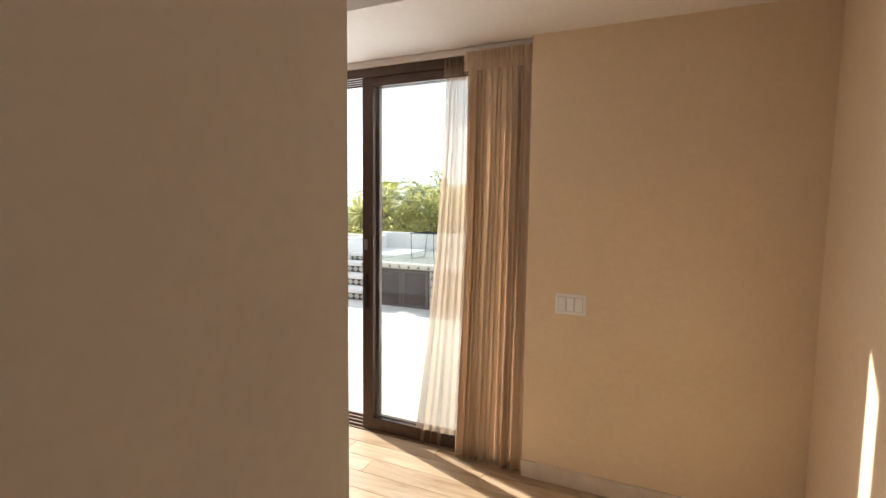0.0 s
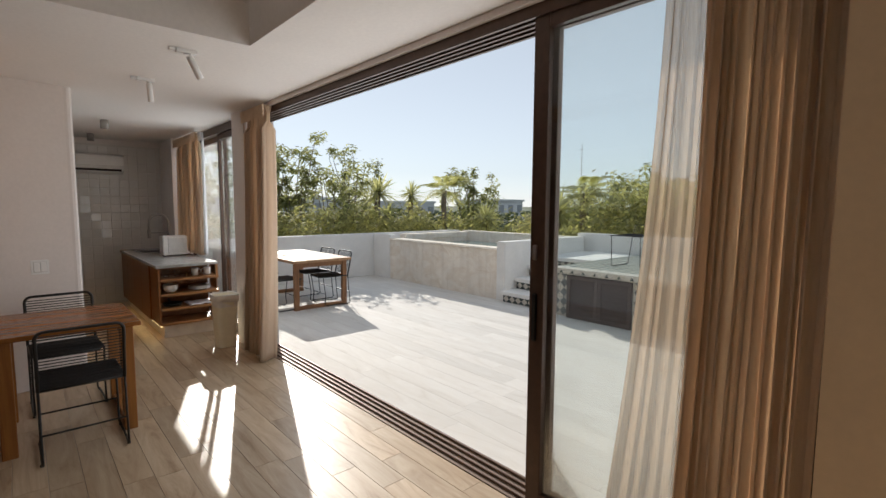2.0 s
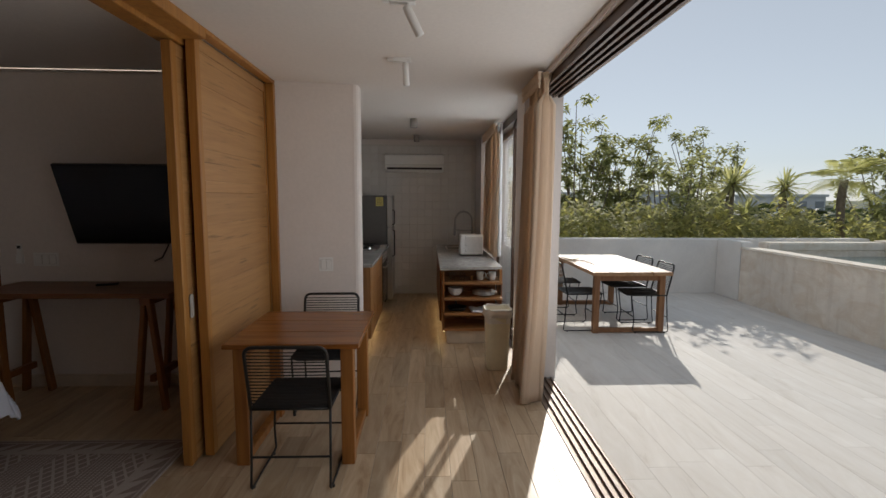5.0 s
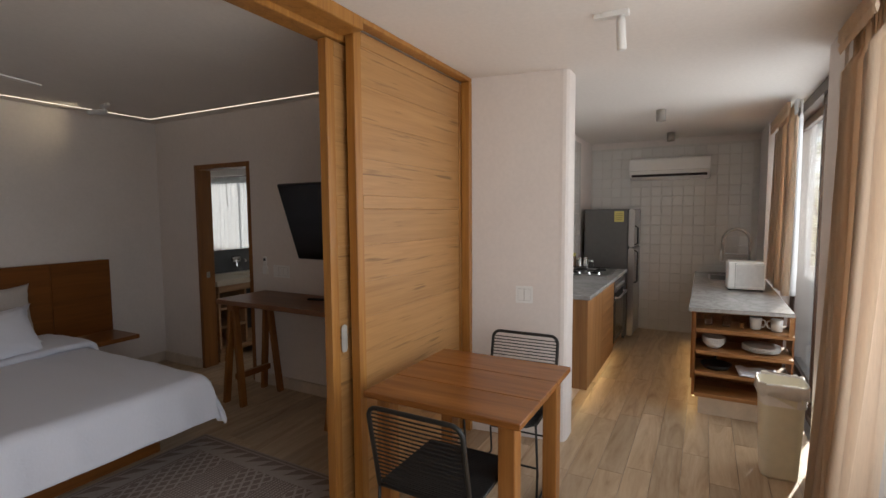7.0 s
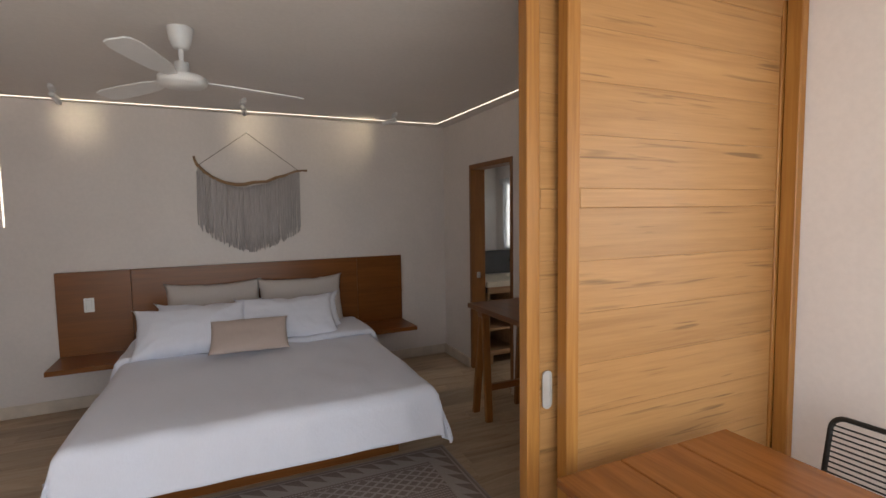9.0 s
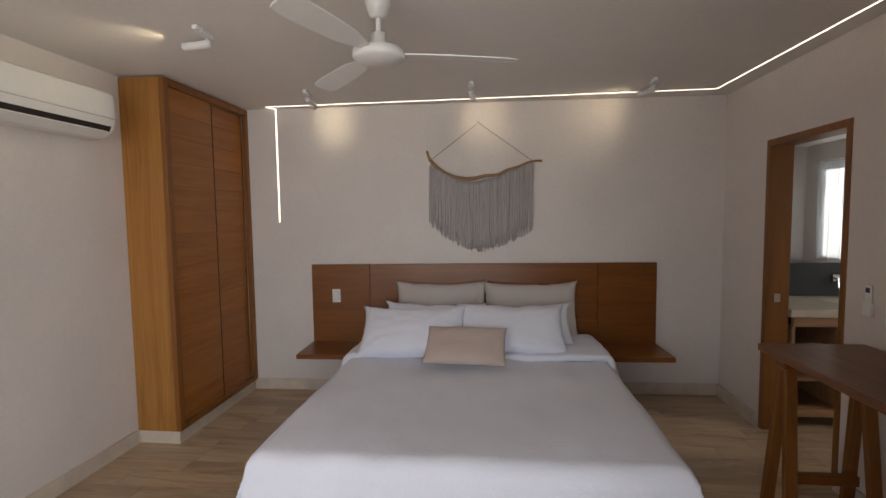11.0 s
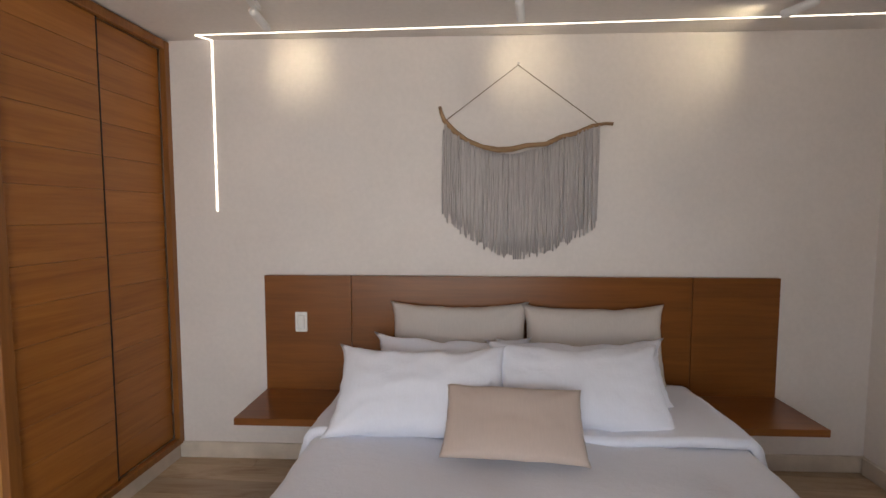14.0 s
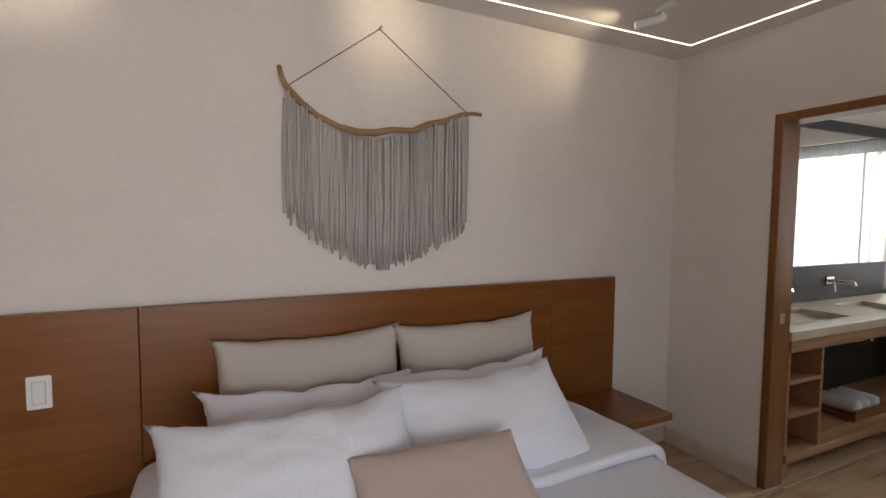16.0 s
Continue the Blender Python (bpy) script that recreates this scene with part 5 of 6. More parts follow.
def mug(x, y, z, turn):
    ob = thing("mug", pose(x, y, z, 0, 0, turn), "white porcelain mug on the open shelf", "mug", "mugs on the shelf")
    part("cup", lathe([(0.030, 0), (0.036, 0.004), (0.040, 0.09), (0.037, 0.09), (0.033, 0.012), (0.0, 0.010)], 24), PORCELAIN, ob, "", True)
    part("handle", tube([(0.038, 0, 0.075), (0.058, 0, 0.070), (0.062, 0, 0.045), (0.054, 0, 0.022), (0.037, 0, 0.018)], 0.005, 8), PORCELAIN, ob, "", True)


mug(SX, 2.40, 0.684, 90)
mug(SX + 0.02, 2.53, 0.684, -90)
for y, h in ((2.09, 0.085), (2.21, 0.075)):
    tagged(part("drinking_glass", lathe([(0.001, 0.001), (0.027, 0.001), (0.029, 0.004), (0.034, h)], 20), CLEAR, None, "", True), "clear drinking glass on the open shelf", "glass", "glasses on the shelf").matrix_basis = pose(SX, y, 0.684)
tagged(part("egg_cup", lathe([(0.016, 0), (0.008, 0.012), (0.018, 0.03), (0.020, 0.04), (0.0, 0.03)], 16), KS, None, "", True), "small brown wooden egg cup", "cup").matrix_basis = pose(SX, 2.31, 0.684)
for k in range(3):
    tagged(part("bowl", lathe([(0.035, 0), (0.045, 0.004), (0.085, 0.055), (0.082, 0.055), (0.043, 0.010), (0.0, 0.009)], 28), PORCELAIN, None, "", True), "white porcelain bowl in a stack", "bowl", "stack of bowls").matrix_basis = pose(SX + 0.02, 2.13, 0.514 + 0.016 * k)
for k in range(4):
    tagged(part("plate", lathe([(0.06, 0), (0.075, 0.004), (0.125, 0.020), (0.125, 0.023), (0.073, 0.008), (0.0, 0.007)], 32), PORCELAIN, None, "", True), "white porcelain plate in a stack", "plate", "stack of plates").matrix_basis = pose(SX + 0.01, 2.44, 0.514 + 0.010 * k)
pn = thing("frying_pan", pose(SX, 2.15, 0.349), "black frying pan on the open shelf", "pan")
part("pan", lathe([(0.085, 0), (0.11, 0.035), (0.107, 0.035), (0.082, 0.005), (0.0, 0.005)], 28), BLACK_METAL, pn, "", True)
part("handle", tube([(-0.105, 0.0, 0.03), (-0.22, 0.0, 0.045)], 0.009, 8), BLACK_METAL, pn)
bm = bmesh.new()
bmesh.ops.create_grid(bm, x_segments=16, y_segments=18, size=0.5)
for v in bm.verts:
    x, y = v.co.x, v.co.y
    v.co = Vector((x * 0.22, y * 0.26, 0.018 + 0.014 * noise.noise(Vector((x * 4, y * 4, 2)))))
ob = tagged(part("tea_towel", bm, DUVET, None, "", True), "folded white tea towel with a red stripe", "towel")
ob.modifiers.new("thickness", "SOLIDIFY").thickness = 0.014
ob.matrix_basis = pose(SX + 0.06, 2.42, 0.355, 0, 0, 6)

# bin
tb = thing("waste_bin", pose(-5.77, 2.47, 0) @ Matrix.Diagonal((0.92, 0.92, 0.89, 1)), "tall ivory plastic waste bin lined with a white bag", "bin")


def rounded(w, d, r, z, n=5):
    return [(sx * (w / 2 - r) + r * math.cos(a0 + math.pi / 2 * k / n), sy * (d / 2 - r) + r * math.sin(a0 + math.pi / 2 * k / n), z) for sx, sy, a0 in ((1, 1, 0), (-1, 1, math.pi / 2), (-1, -1, math.pi), (1, -1, 1.5 * math.pi)) for k in range(n + 1)]


def loft(rings, close=True):
    bm = bmesh.new()
    rows = [[bm.verts.new(p) for p in ring] for ring in rings]
    for a, b in zip(rows, rows[1:]):
        for i in range(len(a)):
            bm.faces.new((a[i], a[(i + 1) % len(a)], b[(i + 1) % len(a)], b[i]))
    bm.faces.new(rows[0][::-1])
    if close:
        bm.faces.new(rows[-1])
    return bm


part("body", loft([rounded(0.20, 0.20, 0.05, 0.0), rounded(0.205, 0.205, 0.05, 0.02), rounded(0.25, 0.25, 0.055, 0.60), rounded(0.262, 0.262, 0.058, 0.61), rounded(0.262, 0.262, 0.058, 0.63), rounded(0.245, 0.245, 0.05, 0.63), rounded(0.20, 0.20, 0.05, 0.10)]), IVORY, tb, "", True)
rnd = random.Random(3)
ring = lambda k, z, wob: [(x * k + rnd.uniform(-wob, wob), y * k + rnd.uniform(-wob, wob), z + rnd.uniform(-wob, wob) * 1.5) for x, y, z in rounded(0.262, 0.262, 0.058, z)]
part("bag", loft([ring(0.94, 0.50, 0.004), ring(0.96, 0.62, 0.004), ring(1.0, 0.645, 0.006), ring(1.03, 0.63, 0.005), ring(1.045, 0.56, 0.008)][::-1], False), BAG, tb, "white bag folded over the rim", True)

# ---- bathroom ----
va = thing("vanity", pose(-8.0, -2.975, 0), "wooden vanity with open shelves and a cream stone top", "vanity")
VW = wood("vanity_wood", (0.24, 0.12, 0.055), (0.36, 0.20, 0.10), (0.45, 0.28, 0.15), "x", 0.5, 1.0, 16)
bm = box(0.0, 2.42, 0.0, 0.14, 0.82, 0.875, 0.003)
box(0.0, 2.42, 0.44, 0.57, 0.82, 0.875, 0.003, bm=bm)
for x0, x1 in ((0.0, 0.75), (1.15, 1.55), (1.95, 2.42)):
    box(x0, x1, 0.1395, 0.4405, 0.82, 0.8748, bm=bm)
part("top", bm, CREAM_STONE, va, "cream stone top")
part("front_rail", box(0.0, 2.40, 0.53, 0.56, 0.75, 0.819, 0.002), VW, va)
part("floor_shelf", box(0.0, 2.40, 0.02, 0.56, 0.10, 0.15, 0.002), VW, va)
for x in (2.38, 2.05, 0.0):
    part("upright", box(x, x + 0.025, 0.02, 0.55, 0.151, 0.749, 0.002), VW, va)
for z in (0.36, 0.56):
    part("shelf", box(2.076, 2.379, 0.02, 0.55, z, z + 0.022), VW, va)
part("leg", box(2.34, 2.40, 0.48, 0.54, 0.0, 0.099), VW, va)
part("leg", box(0.0, 0.06, 0.48, 0.54, 0.0, 0.099), VW, va)
for x in (1.75, 0.95):
    bm = prism([(0.135, 0.822), (0.445, 0.822), (0.445, 0.842), (0.29, 0.830), (0.135, 0.842)], x - 0.205, x + 0.205, 0, "x")
    b2 = part("basin", bm, CREAM_STONE, va, "sunk stone basin")
    part("drain", lathe([(0.0, 0), (0.022, 0), (0.022, 0.003), (0.0, 0.003)], 16), CHROME, b2).matrix_basis = pose(x, 0.29, 0.831)
    part("drain_pipe", tube([(x, 0.3, 0.82), (x, 0.3, 0.62), (x, 0.22, 0.58), (x, 0.05, 0.58)], 0.02, 10), CHROME, va)
structure("backsplash", box(-8.04, -5.535, -2.979, -2.968, 0.88, 1.15), SLATE, "dark slate splashback", "trim")
structure("wall_panel", box(-8.04, -5.535, -2.979, -2.972, 0.0, 0.745), SLATE, "dark slate facing under the vanity", "trim")
structure("trim", box(-8.04, -5.535, -2.979, -2.955, 2.19, 2.27, 0.002), SLATE, "dark band above the mirror", "trim")
mr = thing("mirror", pose(-8.03, -2.978, 1.155), "wide frameless mirror above the vanity", "mirror")
part("backing", box(0.0, 2.49, 0, 0.006, 0, 1.03), SLATE, mr)
part("glass", box(0.002, 2.488, 0.0065, 0.009, 0.002, 1.028), MIRROR, mr)
for x in (-6.25, -7.05):
    tp = thing("basin_tap", pose(x, -2.967, 1.03), "chrome wall tap above a basin", "tap", "basin taps")
    part("plate", box(-0.06, 0.06, 0, 0.012, -0.035, 0.035, 0.01, 2), CHROME, tp)
    part("spout", tube([(0.0, 0.01, 0.0), (0.0, 0.17, 0.0), (0.0, 0.18, -0.02)], 0.012, 10), CHROME, tp)
    part("lever", tube([(0.035, 0.01, 0), (0.035, 0.05, 0), (0.035, 0.06, -0.08)], 0.010, 10), CHROME, tp)
tr = thing("tray", pose(-6.75, -2.65, 0.151), "brown wooden tray with rolled white towels", "tray")
part("tray", merge(box(-0.22, 0.22, -0.14, 0.14, 0, 0.02, 0.004), merge(box(-0.22, 0.22, 0.125, 0.14, 0.02, 0.07), box(-0.22, 0.22, -0.14, -0.125, 0.02, 0.07))), WALNUT, tr)
for k in range(3):
    part("towel", lathe([(0.0, -0.11), (0.045, -0.11), (0.05, -0.09), (0.05, 0.09), (0.045, 0.11), (0.0, 0.11)], 18), DUVET, tr, "rolled white towel", True).matrix_basis = pose(-0.11 + 0.11 * k, 0, 0.072, 90)


# ---- terrace ----
ot = trestle_table("terrace_table", pose(-8.52, 3.715, 0), 1.72, 0.94, 0.735, 0.042, 4, OUT_WOOD, OUT_WOOD_V, 0.068, 0.07, "weathered wooden terrace table with four boards")
for x, y, a in ((-7.16, 3.47, 91), (-7.95, 3.46, 88), (-7.08, 4.63, -92), (-7.66, 4.64, -87)):
    c2 = copy_thing(chair, pose(x, y, 0, 0, 0, a))
    c2["group"] = "chairs at the terrace table"

# plunge pool with its broad pier
bm = box(-8.62, -5.62, 6.66, 6.90, -0.012, 0.80)
box(-8.62, -8.42, 6.90, 8.75, -0.012, 0.80, bm=bm)
box(-8.42, -5.62, 8.75, 8.95, -0.012, 0.95, bm=bm)
box(-8.62, -8.42, 8.75, 8.95, -0.012, 0.95, bm=bm)
box(-8.42, -5.62, 6.90, 8.75, -0.012, 0.40, bm=bm)
pool = structure("plunge_pool", bm, POOL_WALL, "raised plunge pool of stained pale stucco", "pool")
structure("pool_coping", box(-8.64, -5.62, 6.63, 6.92, 0.80, 0.845, 0.02, 3), POOL_WALL, "rounded pale coping of the pool", "pool")
structure("pool_wall_west", box(-8.64, -8.42, 6.92, 8.95, 0.80, 0.93, 0.02, 3), POOL_WALL, "pale coping of the pool", "pool")
structure("pool_pier", box(-5.62, -5.44, 6.645, 8.95, -0.012, 0.955, 0.015, 2), STUCCO, "pale stucco pier between pool and steps", "wall")
structure("water", box(-8.42, -5.62, 6.90, 8.75, 0.60, 0.72), WATER, "still grey-green pool water", "water")


# steps with patterned risers
def riser_tiles(x0, x1, y, z0, z1, n, parent):
    """A row of dark triangles and pale lozenges on a riser."""
    w = (x1 - x0) / n
    zm = (z0 + z1) / 2
    for i in range(n):
        a, b, c = x0 + i * w, x0 + (i + 0.5) * w, x0 + (i + 1) * w
        for pts in (((a, z1), (b, z1), (a, zm)), ((c, z1), (b, z1), (c, zm)), ((a, z0), (b, z0), (a, zm)), ((c, z0), (b, z0), (c, zm))):
            part("tile", prism(list(pts), y - 0.006, y, 0, "y"), TILE_DARK, parent)


for k in range(4):
    st = thing("step", pose(0, 0, 0), "pale stone step with a patterned tile riser", "step", "steps up to the deck")
    st["kind"] = "structure"
    y, z = 6.56 + 0.33 * k, (0.18, 0.36, 0.54, 0.684)[k]
    part("riser", box(-5.43, -4.42, y + 0.05, 8.98, -0.012 if k == 0 else 0.18 * k - 0.05, z - 0.065), TILE_PALE, st)
    part("tread", box(-5.438, -4.42, y, 8.98 if k == 3 else y + 0.38, z - 0.064, z, 0.006), STUCCO, st)
    riser_tiles(-5.42, -4.44, y + 0.049, z - 0.18 + 0.004 if k == 0 else 0.18 * k + 0.002, z - 0.068, 8, st)

# deck over a low store with louvred doors
dk2 = thing("deck_store", pose(0, 0, 0), "low tiled deck over a store with grey louvred doors", "deck")
dk2["kind"] = "structure"
FY = 6.50     # face of the store
part("body", box(-4.42, 3.6, FY, 9.0, -0.012, 0.60), TILE_PALE, dk2)
part("edge", box(-4.44, 3.6, 6.44, 6.60, 0.605, 0.685, 0.008), TILE_PALE, dk2, "cream tiled edge")
part("top", box(-4.42, 3.6, 6.60, 9.0, 0.601, 0.675), TILE_PALE, dk2)
bm = bmesh.new()
for i in range(36):
    for j in range(16):
        x, y = -4.40 + 0.15 * i, 6.61 + 0.15 * j
        if x < 1.0:
            merge(bm, prism([(x, y), (x + 0.148, y), (x, y + 0.148)], 0.675, 0.679))
tagged(part("deck_tiles", bm, plain("deck_green_tile", (0.20, 0.24, 0.22), 0.3, 0, 0.2, 9), dk2), "", "", "", "stuff")
bm = bmesh.new()
for i in range(30):
    x = -4.42 + 0.17 * i
    merge(bm, prism([(x, 0.62), (x + 0.06, 0.62), (x + 0.03, 0.66)], 6.436, 6.44, 0, "y"))
tagged(part("edge_tiles", bm, TILE_DARK, dk2), "", "", "", "stuff")
TILE_GREY = plain("grey_diamond_tile", (0.19, 0.20, 0.205), 0.4, 0, 0.18, 9)
for x0 in (-4.39, -3.20, -1.91):
    for k in range(5):
        for c in (0, 1):
            x, z, h = x0 + 0.122 * c, 0.012 + 0.132 * k, (0.13 if k < 4 else 0.066)
            pts = [(x + 0.002, z + 0.065), (x + 0.06, z), (x + 0.119, z + 0.065)] + ([(x + 0.06, z + 0.13)] if k < 4 else [])
            part("tile", prism(pts, FY - 0.007, FY - 0.001, 0, "y"), TILE_GREY, dk2)
for x0, x1 in ((-4.14, -3.676), (-3.672, -3.21), (-2.95, -2.44), (-2.435, -1.925)):
    d = part("door", merge(merge(box(x0, x0 + 0.05, FY - 0.045, FY - 0.008, 0.0, 0.59), box(x1 - 0.05, x1, FY - 0.045, FY - 0.008, 0.0, 0.59)), merge(box(x0 + 0.05, x1 - 0.05, FY - 0.045, FY - 0.008, 0.0, 0.05), box(x0 + 0.05, x1 - 0.05, FY - 0.045, FY - 0.008, 0.54, 0.59))), GREY_DOOR, dk2, "grey louvred door")
    part("backing", box(x0 + 0.05, x1 - 0.05, FY - 0.018, FY - 0.009, 0.05, 0.54), GREY_DOOR, d)
    for k in range(9):
        sl = box(x0 + 0.05, x1 - 0.05, -0.004, 0.004, -0.03, 0.03)
        sl.transform(pose(0, FY - 0.028, 0.08 + 0.054 * k, -28))
        part("slat", sl, GREY_DOOR, d)
structure("parapet_deck", box(-5.62, 3.8, 8.98, 9.14, -0.012, 1.02, 0.012, 2), STUCCO, "white stuccoed parapet behind the deck", "wall")
# low wire chair on the deck: two bent side frames, a wire seat and a leaning back
wc = thing("wire_chair", pose(-3.65, 7.12, 0.679), "thin dark wire chair standing on the deck", "chair")
for x in (-0.21, 0.21):
    part("side_frame", tube([(x, -0.02, 0.44), (x, 0.0, 0.03), (x, 0.02, 0.009), (x, 0.46, 0.009), (x, 0.49, 0.03), (x, 0.60, 0.44), (x, 0.70, 0.58)], 0.0055, 6), BLACK_METAL, wc, "", True)
part("seat_frame", tube([(-0.23, -0.04, 0.445), (0.23, -0.04, 0.445), (0.23, 0.60, 0.445), (-0.23, 0.60, 0.445)], 0.006, 7, None, True), BLACK_METAL, wc)
part("back_rail", tube([(-0.21, 0.70, 0.58), (0.21, 0.70, 0.58)], 0.0055, 7), BLACK_METAL, wc)
bm = bmesh.new()
for k in range(18):
    y = -0.03 + 0.62 * k / 17
    tube([(-0.23, y, 0.446), (0.23, y, 0.446)], 0.004, 5, bm)
part("seat_wires", bm, BLACK_METAL, wc)
bm = bmesh.new()
for k in range(8):
    x = -0.18 + 0.36 * k / 7
    tube([(x, 0.60, 0.445), (x, 0.70, 0.58)], 0.003, 5, bm)
part("back_wires", bm, BLACK_METAL, wc)


# ---- plants and distance ----
def leaf_quad(verts, faces, p, d, up, ln, w, droop=0.25):
    """A pointed leaf of four faces, bent along its rib."""
    side = d.cross(up)
    if side.length < 1e-3:
        side = Vector((1, 0, 0))
    side.normalize()
    nrm = side.cross(d).normalized()
    k = len(verts)
    for t, ww in ((0.0, 0.12), (0.35, 1.0), (0.7, 0.72)):
        c = p + d * ln * t - nrm * 0.0 - Vector((0, 0, droop * ln * t * t))
        verts.append(c + side * w * 0.5 * ww + nrm * 0.12 * w)
        verts.append(c - side * w * 0.5 * ww + nrm * 0.12 * w)
    verts.append(p + d * ln - Vector((0, 0, droop * ln)))
    faces.extend(((k, k + 1, k + 3, k + 2), (k + 2, k + 3, k + 5, k + 4), (k + 4, k + 5, k + 6)))


def sheet(name, verts, faces, material, parent=None, label=""):
    me = bpy.data.meshes.new(name)
    me.from_pydata([tuple(v) for v in verts], [], faces)
    me.materials.append(material)
    ob = new(name, me)
    if parent:
        ob.parent = parent
    if label:
        ob["label"] = label
    return ob


def rand_dir(rnd, up=0.2):
    a = rnd.uniform(0, 2 * math.pi)
    z = rnd.uniform(-0.5, 0.9) + up
    return Vector((math.cos(a), math.sin(a), z)).normalized()


def tree(x, y, top, spread, limbs, tufts, seed, label, low=0.3, base=-3.6, leaf=0.165):
    """A tree: tapered trunk, forking limbs, and tufts of long drooping leaves at the limb ends."""
    rnd = random.Random(seed)
    ob = thing("tree", pose(x, y, base), label, "tree", "trees beyond the parapet")
    H = top - base
    fork = H * rnd.uniform(0.45, 0.52)
    trunk = [(0, 0, 0), (0.04, 0.02, fork * 0.5), (0.0, 0.05, fork)]
    bm = tube(trunk, [0.13, 0.10, 0.075], 8)
    verts, faces = [], []
    for i in range(limbs):
        a = 2 * math.pi * (i + rnd.uniform(-0.3, 0.3)) / limbs
        reach, rise = spread * rnd.uniform(0.35, 1.0), rnd.uniform(0.55, 1.0)
        end = Vector((math.cos(a) * reach, math.sin(a) * reach, fork + (H - fork - 0.15) * rise))
        st = Vector((0, 0.05, fork * rnd.uniform(0.8, 1.0)))
        mid = st.lerp(end, 0.5) + Vector((rnd.uniform(-0.15, 0.15), rnd.uniform(-0.15, 0.15), -0.1))
        tube([st, mid, end], [0.035, 0.02, 0.009], 6, bm)
        n = tufts + rnd.randint(-1, 2)
        for k in range(n):
            t = low + (1 - low) * k / max(1, n - 1)
            c = st.lerp(mid, t * 2) if t < 0.5 else mid.lerp(end, t * 2 - 1)
            tip = c + rand_dir(rnd, 0.3) * rnd.uniform(0.05, 0.45) * (0.5 + spread * 0.4)
            tube([c, tip], [0.010, 0.005], 5, bm)
            size = rnd.uniform(0.10, 0.24)
            for _ in range(int(26 + 130 * size)):
                d = rand_dir(rnd, 0.0)
                o = Vector((rnd.gauss(0, 0.55), rnd.gauss(0, 0.55), rnd.gauss(0, 0.4))) * size
                leaf_quad(verts, faces, tip + o, (d + o * 2).normalized(), Vector((rnd.uniform(-0.6, 0.6), rnd.uniform(-0.6, 0.6), 1)), leaf * rnd.uniform(0.6, 1.2), leaf * rnd.uniform(0.34, 0.46), rnd.uniform(0.1, 0.6))
    part("trunk", bm, BARK, ob, "", True)
    sheet("crown", verts, faces, LEAF_A, ob)
    return ob


def palm(x, y, top, length, fronds, seed, label, fan=True, base=-3.6):
    """A palm: ringed trunk and a head of stiff blades, or of feathered fronds."""
    rnd = random.Random(seed)
    ob = thing("palm", pose(x, y, base), label, "palm", "palms beyond the parapet")
    H = top - base
    n = 12
    part("trunk", tube([(0.03 * math.sin(i), 0.02 * math.cos(2 * i), H * i / n) for i in range(n + 1)], [0.075 + 0.008 * (i % 2) for i in range(n + 1)], 9), BARK, ob, "", True)
    verts, faces = [], []
    for i in range(fronds * 5 if fan else 0):
        z = rnd.uniform(-0.75, 1.0)
        a = 2.4 * i
        e = Vector((math.cos(a) * math.sqrt(1 - z * z), math.sin(a) * math.sqrt(1 - z * z), z))
        leaf_quad(verts, faces, Vector((0, 0, H - 0.1 + rnd.uniform(-0.08, 0.1))), e, Vector((rnd.uniform(-0.5, 0.5), rnd.uniform(-0.5, 0.5), 1)), length * rnd.uniform(0.5, 0.8), 0.05, rnd.uniform(0.0, 0.25))
    for i in range(0 if fan else fronds):
        a = 2 * math.pi * i / fronds * 2.618 + rnd.uniform(-0.2, 0.2)
        lift = rnd.uniform(-0.2, 1.3)
        d = Vector((math.cos(a), math.sin(a), lift)).normalized()
        side = d.cross(Vector((0, 0, 1))).normalized()
        up = side.cross(d)
        leaf_quad(verts, faces, Vector((0, 0, H)), d, up, length * 0.4, 0.02, 0.0)
        m = 20
        for k in range(m):
            c = Vector((0, 0, H)) + d * length * (0.2 + 0.8 * k / m) - Vector((0, 0, 0.4 * length * (k / m) ** 2))
            for s in (-1, 1):
                e = (d * 0.6 + side * s + Vector((0, 0, -0.1))).normalized()
                leaf_quad(verts, faces, c, e, up, length * 0.34 * (1 - 0.5 * (k / m) ** 2), 0.03, 0.25)
    sheet("crown", verts, faces, LEAF_P, ob)
    return ob


lab = "leafy green tree with bare grey limbs beyond the parapet"
tree(-15.9, 6.35, 4.5, 1.4, 11, 7, 1, lab, 0.25, -3.6, 0.19)
tree(-16.3, 8.0, 4.0, 1.35, 10, 7, 2, lab, 0.3, -3.6, 0.19)
tree(-16.0, 10.3, 3.7, 1.1, 12, 9, 3, "dense dark green tree beyond the parapet", 0.1)
tree(-11.4, 6.95, 2.55, 0.7, 9, 5, 4, lab, 0.3, -3.6, 0.15)
tree(-16.5, 4.6, 3.4, 1.5, 12, 8, 5, lab, 0.2)
tree(-13.6, 14.0, 3.1, 1.1, 11, 8, 6, lab, 0.3)
tree(-4.2, 13.6, 2.4, 1.4, 11, 8, 8, "dense dark green tree beyond the deck", 0.05)
tree(-2.4, 13.2, 2.4, 1.4, 11, 8, 9, "dense dark green tree beyond the deck", 0.05)
tree(0.2, 12.6, 2.2, 1.4, 11, 8, 10, "dense dark green tree beyond the deck", 0.05)
for k, (x, y, z) in enumerate(((-8.6, 13.6, 2.5), (-7.2, 14.0, 2.7), (-5.9, 13.2, 2.6))):
    tree(x, y, z, 1.2, 11, 8, 30 + k, "dense dark green tree beyond the deck", 0.05)
lab = "spiky palm with pale green fronds beyond the pool"
palm(-11.5, 8.3, 1.95, 0.95, 26, 1, lab)
palm(-12.6, 10.3, 1.95, 0.75, 18, 2, lab)
